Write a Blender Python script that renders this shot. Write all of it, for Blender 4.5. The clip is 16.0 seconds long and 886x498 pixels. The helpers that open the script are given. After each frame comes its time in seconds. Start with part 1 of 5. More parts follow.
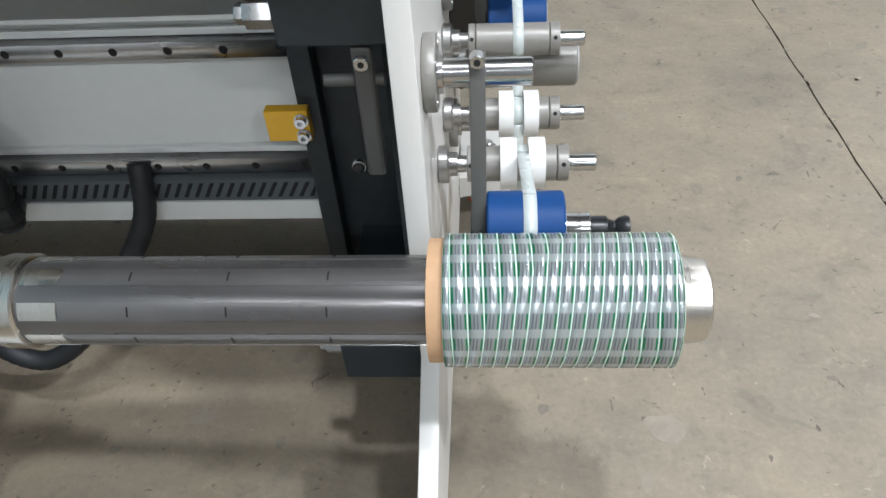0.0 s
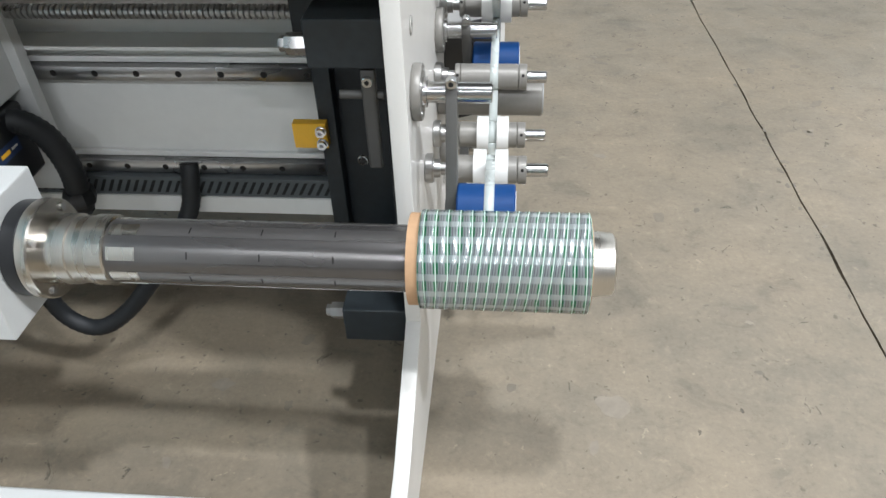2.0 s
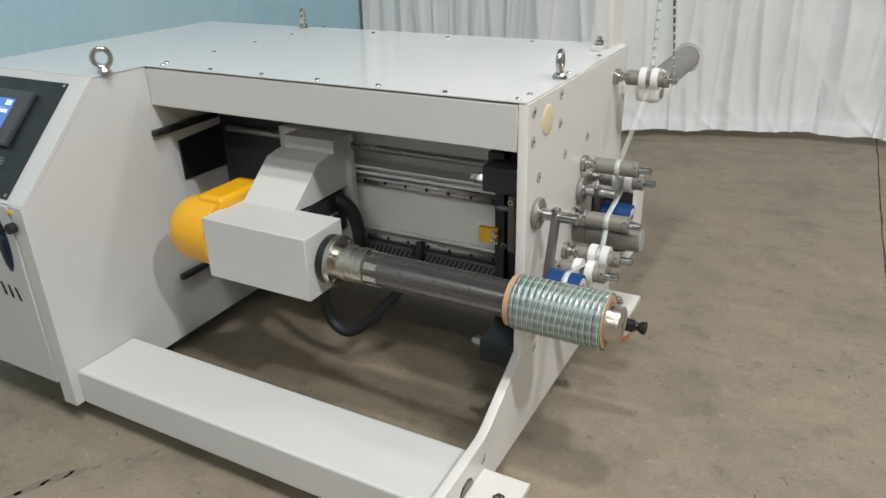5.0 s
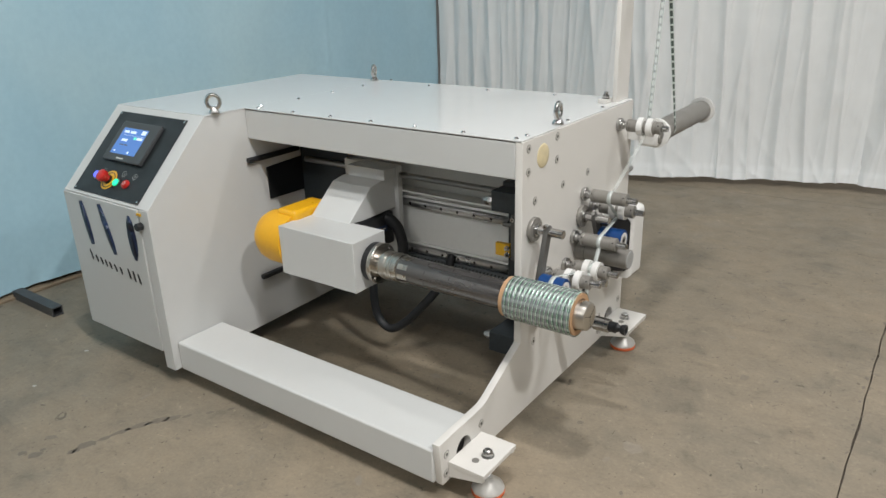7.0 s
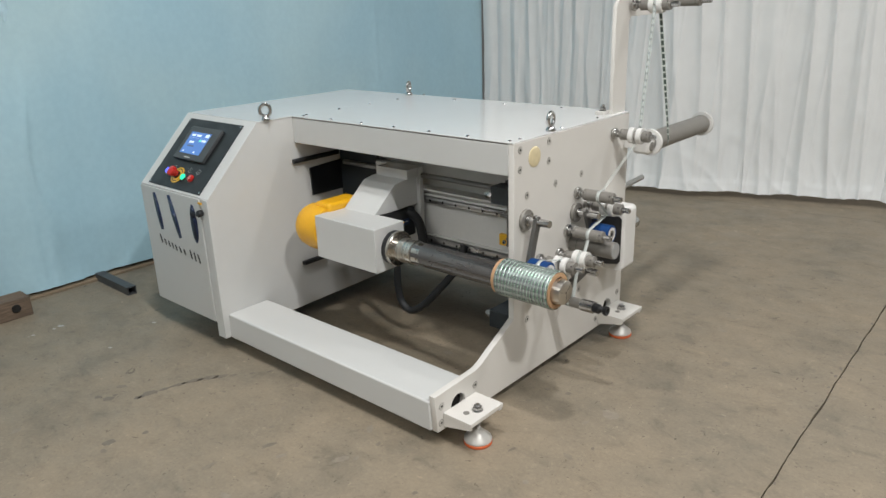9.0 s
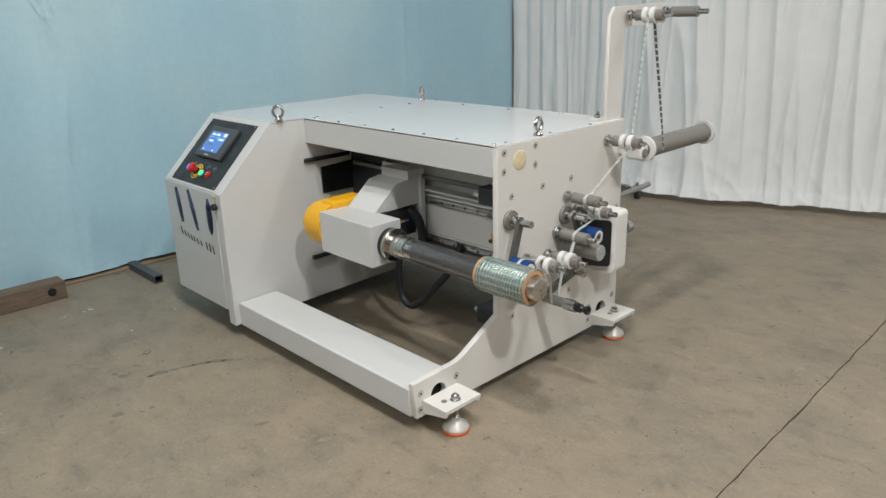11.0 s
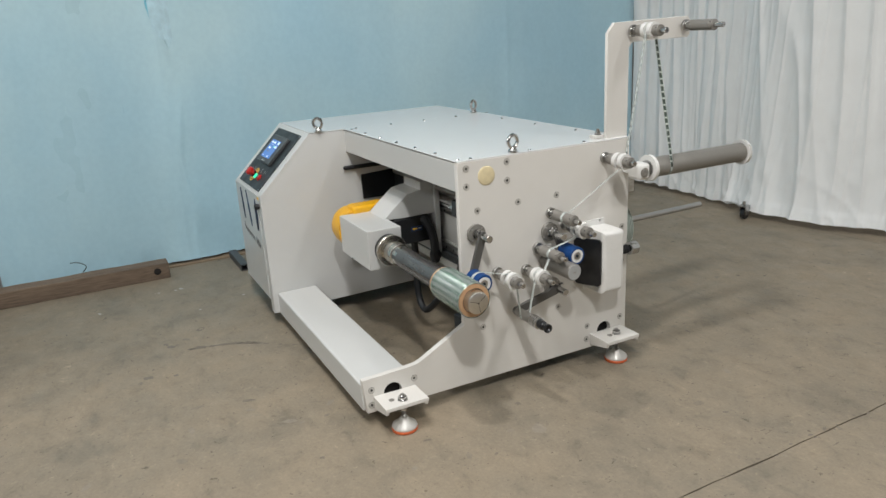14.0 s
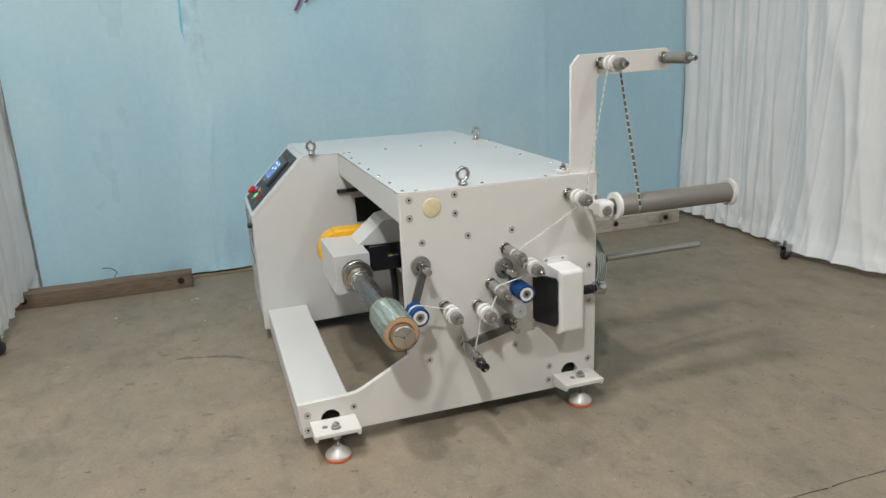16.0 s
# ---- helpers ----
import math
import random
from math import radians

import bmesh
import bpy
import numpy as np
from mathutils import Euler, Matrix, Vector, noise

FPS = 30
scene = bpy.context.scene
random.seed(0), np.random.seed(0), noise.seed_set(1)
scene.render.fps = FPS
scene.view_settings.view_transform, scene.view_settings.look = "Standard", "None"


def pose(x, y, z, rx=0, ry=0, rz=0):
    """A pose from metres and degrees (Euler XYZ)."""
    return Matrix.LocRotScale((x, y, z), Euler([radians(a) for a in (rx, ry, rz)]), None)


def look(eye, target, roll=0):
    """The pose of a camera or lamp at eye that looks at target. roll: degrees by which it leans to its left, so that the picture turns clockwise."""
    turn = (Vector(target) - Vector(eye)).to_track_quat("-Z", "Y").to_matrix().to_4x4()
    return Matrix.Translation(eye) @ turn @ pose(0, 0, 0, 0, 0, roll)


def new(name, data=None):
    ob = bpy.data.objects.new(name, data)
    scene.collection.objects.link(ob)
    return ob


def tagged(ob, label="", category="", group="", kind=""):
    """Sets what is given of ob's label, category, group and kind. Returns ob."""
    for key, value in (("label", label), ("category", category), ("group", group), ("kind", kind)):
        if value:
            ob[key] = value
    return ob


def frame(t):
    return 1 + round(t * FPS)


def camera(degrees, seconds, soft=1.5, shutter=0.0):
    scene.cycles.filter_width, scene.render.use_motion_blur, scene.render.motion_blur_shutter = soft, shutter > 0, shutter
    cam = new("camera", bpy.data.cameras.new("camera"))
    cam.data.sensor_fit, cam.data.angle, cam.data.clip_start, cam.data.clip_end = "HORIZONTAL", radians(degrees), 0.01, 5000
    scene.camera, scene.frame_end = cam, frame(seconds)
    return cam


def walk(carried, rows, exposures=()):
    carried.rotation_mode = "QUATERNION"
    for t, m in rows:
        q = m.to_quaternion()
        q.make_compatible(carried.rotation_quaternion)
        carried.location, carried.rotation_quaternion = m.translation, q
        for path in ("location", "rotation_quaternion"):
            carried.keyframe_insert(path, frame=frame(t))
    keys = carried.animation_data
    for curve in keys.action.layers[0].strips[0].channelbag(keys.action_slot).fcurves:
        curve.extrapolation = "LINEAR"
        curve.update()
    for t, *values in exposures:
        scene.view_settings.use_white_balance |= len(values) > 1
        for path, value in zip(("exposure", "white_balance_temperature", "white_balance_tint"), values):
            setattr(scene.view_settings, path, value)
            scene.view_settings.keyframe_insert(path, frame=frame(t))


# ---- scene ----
cam = camera(63.1, 16.0)
PATH = [
    (0, (0.053, -0.468, 0.865), (-0.078, 0.983, -0.505), -3.9),
    (0.5, (0.051, -0.491, 0.879), (-0.08, 0.957, -0.495), -3.9),
    (1, (0.05, -0.537, 0.897), (-0.083, 0.91, -0.477), -3.8),
    (1.5, (0.057, -0.596, 0.913), (-0.085, 0.889, -0.42), -3.6),
    (2, (0.102, -0.671, 0.935), (-0.058, 0.876, -0.323), -2.1),
    (2.5, (0.149, -0.766, 0.974), (-0.08, 0.821, -0.222), -0.2),
    (3, (0.183, -0.832, 1.02), (-0.172, 0.775, -0.116), -0.1),
    (3.5, (0.277, -0.918, 1.046), (-0.242, 0.692, -0.021), -0.7),
    (4, (0.358, -1.023, 1.073), (-0.313, 0.579, 0.081), -1.1),
    (4.2, (0.387, -1.064, 1.085), (-0.338, 0.535, 0.127), -1.2),
    (6.3, (0.673, -1.408, 1.17), (-0.35, 0.145, 0.434), -1.8),
    (6.5, (0.716, -1.428, 1.18), (-0.332, 0.11, 0.449), -1.8),
    (7, (0.84, -1.469, 1.179), (-0.269, 0.035, 0.466), -1.7),
    (7.5, (0.947, -1.508, 1.186), (-0.223, -0.04, 0.496), -2.0),
    (8, (1.012, -1.54, 1.181), (-0.181, -0.085, 0.503), -1.9),
    (8.5, (1.102, -1.587, 1.174), (-0.132, -0.158, 0.514), -1.9),
    (9, (1.174, -1.629, 1.189), (-0.084, -0.218, 0.536), -1.9),
    (9.5, (1.222, -1.643, 1.196), (-0.063, -0.256, 0.544), -2.1),
    (11.8, (1.589, -1.45, 1.191), (0.112, -0.243, 0.592), -2.2),
    (12, (1.648, -1.406, 1.196), (0.133, -0.244, 0.601), -2.6),
    (12.5, (1.704, -1.315, 1.197), (0.132, -0.23, 0.604), -1.9),
    (13, (1.787, -1.215, 1.21), (0.155, -0.226, 0.61), -2.1),
    (13.5, (1.872, -1.114, 1.215), (0.196, -0.204, 0.615), -2.6),
    (14, (1.92, -1.026, 1.214), (0.215, -0.171, 0.614), -3.1),
    (14.5, (1.944, -0.931, 1.208), (0.214, -0.122, 0.615), -2.9),
    (15, (1.979, -0.818, 1.227), (0.221, -0.059, 0.648), -2.5),
    (15.5, (2.016, -0.702, 1.233), (0.229, -0.002, 0.669), -2.6),
    (16, (2.086, -0.541, 1.235), (0.256, 0.05, 0.688), -2.6),
]

EXPOSURES = [(0.0, 0.57, 5880, 9), (1.5, 0.59, 5950, 9), (2.5, 0.47, 6080, 9), (3.5, 0.18, 6330, 9), (4.2, 0.10, 6400, 10), (6.3, 0.06, 6500, 10), (9.5, 0.06, 6500, 10), (12.0, 0.06, 6500, 10), (16.0, 0.03, 6500, 10)]
walk(cam, [(t, look(eye, target, roll)) for t, eye, target, roll in PATH], EXPOSURES)

# ---- light ----
world = bpy.data.worlds.new("hall_air")
scene.world = world
world.use_nodes = True
world.node_tree.nodes["Background"].inputs[0].default_value = (0.90, 0.95, 1.0, 1)
world.node_tree.nodes["Background"].inputs[1].default_value = 0.05
CEILING = 4.6
LAMPS = [  # x, y, watts: unseen round high-bay lamps under the ceiling; some fit shadows, others added fill
    (0.45, -0.83, 64), (1.45, -1.55, 58), (3.30, -1.45, 144), (3.30, 1.90, 62), (-1.9, -4.2, 13), (4.00, 5.20, 62), (2.40, 6.20, 62), (-0.60, -5.00, 42), (1.30, -5.00, 42), (3.30, -5.00, 66), (-3.6, -1.2, 8), (-3.6, 4.6, 22),
]

# ---- materials ----


def mat(name, colour, rough=0.5, metal=0.0, bump=0.0, scale=40.0, vary=0.06, stretch=(1, 1, 1), wear=0.0, coat=0.0, rvary=0.1):
    """A surface with a fine grain and a broad, faint unevenness of colour and gloss."""
    m = bpy.data.materials.new(name)
    m.use_nodes = True
    nt = m.node_tree
    n, l = nt.nodes, nt.links
    b = n["Principled BSDF"]
    tc = n.new("ShaderNodeTexCoord")
    mp = n.new("ShaderNodeMapping")
    mp.inputs["Scale"].default_value = stretch
    l.new(tc.outputs["Object"], mp.inputs[0])
    fine = n.new("ShaderNodeTexNoise")
    fine.inputs["Scale"].default_value = scale
    fine.inputs["Detail"].default_value = 6
    broad = n.new("ShaderNodeTexNoise")
    broad.inputs["Scale"].default_value = max(scale * 0.07, 1.5)
    broad.inputs["Detail"].default_value = 4
    l.new(mp.outputs[0], fine.inputs[0])
    l.new(mp.outputs[0], broad.inputs[0])
    add = n.new("ShaderNodeMath")
    add.operation = "ADD"
    l.new(fine.outputs[0], add.inputs[0])
    l.new(broad.outputs[0], add.inputs[1])
    mr = n.new("ShaderNodeMapRange")
    mr.inputs[1].default_value, mr.inputs[2].default_value = 0.6, 1.4
    mr.inputs[3].default_value, mr.inputs[4].default_value = 1 - vary, 1 + vary
    l.new(add.outputs[0], mr.inputs[0])
    mx = n.new("ShaderNodeMix")
    mx.data_type, mx.blend_type = "RGBA", "MULTIPLY"
    mx.inputs[0].default_value = 1
    mx.inputs[6].default_value = (*colour, 1)
    l.new(mr.outputs[0], mx.inputs[7])
    l.new(mx.outputs[2], b.inputs["Base Color"])
    rr = n.new("ShaderNodeMapRange")
    rr.inputs[1].default_value, rr.inputs[2].default_value = 0.3, 0.7
    rr.inputs[3].default_value, rr.inputs[4].default_value = max(rough - rvary, 0.03), min(rough + rvary, 1)
    l.new(broad.outputs[0], rr.inputs[0])
    l.new(rr.outputs[0], b.inputs["Roughness"])
    b.inputs["Metallic"].default_value = metal
    b.inputs["Coat Weight"].default_value = coat
    if bump:
        bp = n.new("ShaderNodeBump")
        bp.inputs["Strength"].default_value = bump
        bp.inputs["Distance"].default_value = 0.002
        l.new(fine.outputs[0], bp.inputs["Height"])
        l.new(bp.outputs[0], b.inputs["Normal"])
    return m


def ramp(n, l, source, stops):
    r = n.new("ShaderNodeValToRGB")
    e = r.color_ramp.elements
    while len(e) < len(stops):
        e.new(0.5)
    for k, (p, c) in zip(e, stops):
        k.position, k.color = p, (*c, 1) if len(c) == 3 else c
    l.new(source, r.inputs[0])
    return r


def concrete():
    """Old trowelled slab: cloudy patches, fine grain, pits, dropped spots and pale scuffs."""
    m = mat("worn_concrete", (0.243, 0.214, 0.165), 0.6, bump=0.4, scale=140, vary=0.05)
    n, l = m.node_tree.nodes, m.node_tree.links
    b = n["Principled BSDF"]
    tc = n.new("ShaderNodeTexCoord")
    base = b.inputs["Base Color"].links[0].from_socket

    def cloud(scale, detail, rough, stops, bend=0.0, stretch=None):
        t = n.new("ShaderNodeTexNoise")
        t.inputs["Scale"].default_value, t.inputs["Detail"].default_value = scale, detail
        t.inputs["Roughness"].default_value, t.inputs["Distortion"].default_value = rough, bend
        source = tc.outputs["Object"]
        if stretch:
            mp = n.new("ShaderNodeMapping")
            mp.inputs["Scale"].default_value, mp.inputs["Rotation"].default_value = stretch[0], (0, 0, stretch[1])
            l.new(source, mp.inputs[0])
            source = mp.outputs[0]
        l.new(source, t.inputs[0])
        return ramp(n, l, t.outputs[0], [(p, (k, k * (1 - c), k * (1 - 2 * c))) for p, k, c in stops])

    warp = n.new("ShaderNodeTexNoise")
    warp.inputs["Scale"].default_value, warp.inputs["Detail"].default_value = 34, 4
    l.new(tc.outputs["Object"], warp.inputs[0])
    bent = n.new("ShaderNodeMix")
    bent.data_type = "VECTOR"
    bent.inputs[0].default_value = 0.022
    l.new(tc.outputs["Object"], bent.inputs[4])
    l.new(warp.outputs[1], bent.inputs[5])

    def spots(scale, stops):
        v = n.new("ShaderNodeTexVoronoi")
        v.inputs["Scale"].default_value = scale
        l.new(bent.outputs[1], v.inputs["Vector"])
        return ramp(n, l, v.outputs["Distance"], [(p, (k, k * 0.985, k * 0.97)) for p, k in stops])

    layers = [
        cloud(0.9, 3, 0.5, [(0.38, 0.95, -0.014), (0.62, 1.05, 0.014)]),
        cloud(3.6, 6, 0.6, [(0.36, 0.85, -0.016), (0.45, 0.97, -0.004), (0.62, 1.05, 0.012)], 0.3),
        cloud(9.0, 9, 0.66, [(0.34, 0.80, -0.012), (0.41, 0.95, 0.0), (0.50, 1.0, 0.0), (0.64, 1.09, 0.010)], 0.6, ((1, 1.5, 1), 0.6)),
        cloud(30, 8, 0.70, [(0.34, 0.86, 0.0), (0.42, 0.98, 0.0), (0.58, 1.0, 0.0), (0.66, 1.12, 0.004)], 0.4),
        cloud(90, 5, 0.70, [(0.34, 0.88, 0.0), (0.46, 0.99, 0.0), (0.54, 1.0, 0.0), (0.66, 1.10, 0.0)]),
        cloud(15, 7, 0.7, [(0.62, 1.0, 0.0), (0.66, 1.14, 0.01), (0.72, 1.34, 0.015)], 1.6),
        cloud(19, 5, 0.65, [(0.31, 0.50, -0.01), (0.34, 1.0, 0.0)], 1.4),
        cloud(44, 4, 0.6, [(0.285, 0.42, -0.01), (0.31, 1.0, 0.0)], 0.8),
        cloud(38, 4, 0.6, [(0.70, 1.0, 0.0), (0.72, 1.38, 0.0)], 0.8),
        spots(4.2, [(0.020, 0.62), (0.048, 1.0)]),
        spots(13, [(0.030, 0.58), (0.062, 1.0)]),
        spots(31, [(0.050, 0.66), (0.10, 1.0)]),
    ]
    for extra in layers:
        mx = n.new("ShaderNodeMix")
        mx.data_type, mx.blend_type = "RGBA", "MULTIPLY"
        mx.inputs[0].default_value = 1
        l.new(base, mx.inputs[6])
        l.new(extra.outputs[0], mx.inputs[7])
        base = mx.outputs[2]
    l.new(base, b.inputs["Base Color"])
    return m


def ribbon_film():
    """Security film: silvery middle, green broken lines along it, pale mint edges. u runs across, v along (metres)."""
    m = bpy.data.materials.new("printed_film")
    m.use_nodes = True
    n, l = m.node_tree.nodes, m.node_tree.links
    b = n["Principled BSDF"]
    uv = n.new("ShaderNodeUVMap")
    sep = n.new("ShaderNodeSeparateXYZ")
    l.new(uv.outputs[0], sep.inputs[0])
    edge, leaf, silver, thread = (0.62, 0.75, 0.67), (0.020, 0.18, 0.075), (0.27, 0.305, 0.30), (0.155, 0.155, 0.175)
    across = ramp(n, l, sep.outputs[0], [(0.0, edge), (0.055, edge), (0.065, leaf), (0.19, leaf), (0.22, silver), (0.33, silver), (0.36, thread), (0.41, thread), (0.44, silver),
                                         (0.54, silver), (0.57, thread), (0.62, thread), (0.65, silver), (0.80, silver), (0.83, leaf), (0.93, leaf), (0.945, edge)])
    plain = ramp(n, l, sep.outputs[0], [(0.0, edge), (0.055, edge), (0.07, (0.35, 0.40, 0.385)), (0.5, (0.38, 0.415, 0.415)), (0.93, (0.35, 0.40, 0.385)), (0.945, edge)])
    saw = n.new("ShaderNodeMath")
    saw.operation = "FRACT"
    mul = n.new("ShaderNodeMath")
    mul.operation = "MULTIPLY"
    mul.inputs[1].default_value = 50
    l.new(sep.outputs[1], mul.inputs[0])
    l.new(mul.outputs[0], saw.inputs[0])
    step = ramp(n, l, saw.outputs[0], [(0.0, (1, 1, 1)), (0.05, (0, 0, 0)), (0.60, (0, 0, 0)), (0.68, (1, 1, 1))])
    mx = n.new("ShaderNodeMix")
    mx.data_type = "RGBA"
    l.new(step.outputs[0], mx.inputs[0])
    l.new(across.outputs[0], mx.inputs[6])
    l.new(plain.outputs[0], mx.inputs[7])
    l.new(mx.outputs[2], b.inputs["Base Color"])
    b.inputs["Roughness"].default_value = 0.27
    b.inputs["Metallic"].default_value = 0.45
    return m


def timber():
    m = mat("old_timber", (0.165, 0.120, 0.085), 0.85, bump=0.8, scale=26, vary=0.55, stretch=(6, 0.5, 6))
    return m


def stained_timber():
    """Pale, dusty timber with black stains round its bolt holes' line."""
    m = mat("stained_pale_timber", (0.42, 0.385, 0.33), 0.85, bump=0.8, scale=26, vary=0.35, stretch=(6, 0.5, 6))
    n, l = m.node_tree.nodes, m.node_tree.links
    b = n["Principled BSDF"]
    base = b.inputs["Base Color"].links[0].from_socket
    tc = n.new("ShaderNodeTexCoord")
    z = n.new("ShaderNodeTexNoise")
    z.inputs["Scale"].default_value, z.inputs["Detail"].default_value = 4.2, 4
    l.new(tc.outputs["Object"], z.inputs[0])
    burn = ramp(n, l, z.outputs[0], [(0.36, (0.10, 0.09, 0.08)), (0.45, (0.8, 0.78, 0.75)), (0.5, (1, 1, 1))])
    mx = n.new("ShaderNodeMix")
    mx.data_type, mx.blend_type = "RGBA", "MULTIPLY"
    mx.inputs[0].default_value = 1
    l.new(base, mx.inputs[6])
    l.new(burn.outputs[0], mx.inputs[7])
    l.new(mx.outputs[2], b.inputs["Base Color"])
    return m


def glow(name, colour, strength):
    m = bpy.data.materials.new(name)
    m.use_nodes = True
    b = m.node_tree.nodes["Principled BSDF"]
    b.inputs["Base Color"].default_value = (*colour, 1)
    b.inputs["Emission Color"].default_value = (*colour, 1)
    b.inputs["Emission Strength"].default_value = strength
    b.inputs["Roughness"].default_value = 0.25
    return m


CONCRETE = concrete()
JOINT = mat("joint_dirt", (0.125, 0.107, 0.085), 0.95, scale=60)
LIDWHITE = mat("glossy_white_lid", (0.66, 0.67, 0.665), 0.09, scale=200, vary=0.008, rvary=0.008)
WHITE = mat("white_powder_coat", (0.585, 0.595, 0.585), 0.34, bump=0.04, scale=260, vary=0.02, rvary=0.05)
CREAM = mat("cream_powder_coat", (0.66, 0.645, 0.61), 0.36, bump=0.04, scale=260, vary=0.02, rvary=0.05)
GREYPLATE = mat("ground_white_plate", (0.73, 0.74, 0.72), 0.45, scale=60, vary=0.03)
BLACK = mat("black_oxide_steel", (0.018, 0.024, 0.028), 0.5, scale=90, vary=0.3, bump=0.05)
BLACKPLASTIC = mat("black_plastic", (0.012, 0.013, 0.015), 0.38, scale=120, vary=0.2)
DUCT = mat("grey_duct_plastic", (0.085, 0.098, 0.104), 0.5, scale=80, vary=0.1)
# near-black of the bars that paint shade in the duct's slots
SLOT = mat("duct_slot_shade", (0.01, 0.012, 0.013), 0.9)
HOSE = mat("black_conduit", (0.012, 0.014, 0.016), 0.55, scale=60, vary=0.2)
STEEL = mat("turned_steel", (0.42, 0.415, 0.405), 0.3, 1.0, scale=90, vary=0.03, rvary=0.04)
CHROME = mat("bright_steel", (0.52, 0.52, 0.515), 0.22, 1.0, scale=120, vary=0.05, rvary=0.05)
ZINC = mat("zinc_plated", (0.52, 0.51, 0.48), 0.38, 0.35, scale=120, vary=0.05)
NICKEL = mat("nickel_shaft_end", (0.60, 0.57, 0.52), 0.28, 1.0, scale=90, vary=0.08, stretch=(8, 1, 1))
RAILSTEEL = mat("guide_rail_steel", (0.50, 0.50, 0.50), 0.32, 1.0, scale=70, vary=0.12)
GREYANO = mat("grey_anodised", (0.235, 0.225, 0.205), 0.42, 0.25, scale=150, vary=0.06)
GREYARM = mat("dark_grey_anodised", (0.10, 0.098, 0.092), 0.45, 0.2, scale=150, vary=0.08)
SHAFT = mat("dark_expanding_shaft", (0.165, 0.158, 0.155), 0.24, 0.8, scale=60, vary=0.12, stretch=(0.4, 1, 1))
SHAFTBAR = mat("dark_shaft_strip", (0.175, 0.168, 0.164), 0.26, 0.75, scale=60, vary=0.12, stretch=(0.4, 1, 1))
WHITEPLASTIC = mat("white_nylon", (0.70, 0.70, 0.68), 0.4, scale=90, vary=0.03)
BLUERUB = mat("blue_polyurethane", (0.006, 0.045, 0.165), 0.5, scale=90, vary=0.1)
BLUERUB.node_tree.nodes["Principled BSDF"].inputs["Specular IOR Level"].default_value = 0.25
YELLOW = mat("yellow_paint", (0.80, 0.42, 0.012), 0.35, scale=90, vary=0.05)
SAFETY = mat("safety_yellow", (0.78, 0.44, 0.02), 0.38, scale=90, vary=0.06)
RESIN = mat("pale_resin", (0.66, 0.57, 0.36), 0.42, scale=60, vary=0.12, bump=0.2)
CARD = mat("brown_cardboard", (0.47, 0.29, 0.16), 0.8, scale=120, vary=0.1, bump=0.1)
FILM = ribbon_film()
FILMSIDE = mat("silver_film_layers", (0.36, 0.39, 0.39), 0.3, 0.3, scale=50, vary=0.2)
TEALFILM = mat("teal_film_layers", (0.19, 0.215, 0.195), 0.45, 0.0, scale=50, vary=0.3)
MINT = mat("mint_film_edge", (0.62, 0.76, 0.68), 0.35, scale=60)
PALEFILM = mat("pale_film", (0.66, 0.71, 0.69), 0.28, 0.1, scale=70, vary=0.05)
THINFILM = mat("thin_clear_film", (0.66, 0.71, 0.69), 0.28, 0.1, scale=70, vary=0.05)
THINFILM.node_tree.nodes["Principled BSDF"].inputs["Alpha"].default_value = 0.20
PALEFILM.node_tree.nodes["Principled BSDF"].inputs["Alpha"].default_value = 0.72
STAIN = mat("oil_stain", (0.165, 0.142, 0.112), 0.6, scale=60, vary=0.2)
DUSTDARK = mat("faint_stain", (0.205, 0.175, 0.134), 0.6, scale=60, vary=0.2)
CHALK = mat("pale_scuff", (0.250, 0.217, 0.172), 0.7, scale=60, vary=0.2)
RUBBER = mat("orange_rubber", (0.62, 0.13, 0.04), 0.6, scale=60, vary=0.1)
TIMBER = timber()
PALETIMBER = stained_timber()
TAN = mat("tan_skirting", (0.24, 0.185, 0.125), 0.8, scale=30, vary=0.15)
PALECHIP = mat("white_plaster_chip", (0.42, 0.41, 0.38), 0.8, scale=60)
# near-black for flat pieces that paint the shade inside holes, sockets and slits
HOLESHADE = mat("hole_shade_black", (0.01, 0.009, 0.008), 0.9)
PANEL = mat("black_panel", (0.014, 0.017, 0.019), 0.42, scale=200, vary=0.1)
BEZEL = mat("screen_bezel", (0.055, 0.060, 0.063), 0.4, scale=200, vary=0.1)
SCREEN = glow("lit_screen", (0.08, 0.19, 0.50), 0.42)
SCREENPALE = glow("lit_screen_fields", (0.55, 0.68, 0.85), 0.55)
SCREENGREEN = glow("lit_screen_key", (0.1, 0.55, 0.45), 0.8)
REDCAP = mat("red_plastic", (0.52, 0.025, 0.02), 0.35, scale=90)
GREENLIT = glow("lit_green_button", (0.02, 0.62, 0.30), 1.4)
BLUELIT = glow("lit_blue_button", (0.10, 0.12, 0.85), 1.2)
NAVY = mat("navy_vinyl", (0.018, 0.035, 0.09), 0.45, scale=60, vary=0.1)
INK = mat("black_vinyl", (0.016, 0.016, 0.02), 0.45, scale=60)
PURPLE = mat("purple_print", (0.16, 0.05, 0.12), 0.6)
PALEINK = mat("pale_print", (0.6, 0.6, 0.58), 0.5)
# grey of the added hall shell, set low to limit bounced light
HALL = mat("unseen_hall_grey", (0.23, 0.235, 0.235), 0.8, scale=3, vary=0.06)
TUBE = mat("bare_steel_tube", (0.10, 0.105, 0.11), 0.5, 0.6, scale=40, vary=0.2)
SHEETGREY = mat("grey_steel_sheet", (0.33, 0.34, 0.34), 0.4, scale=60, vary=0.04)


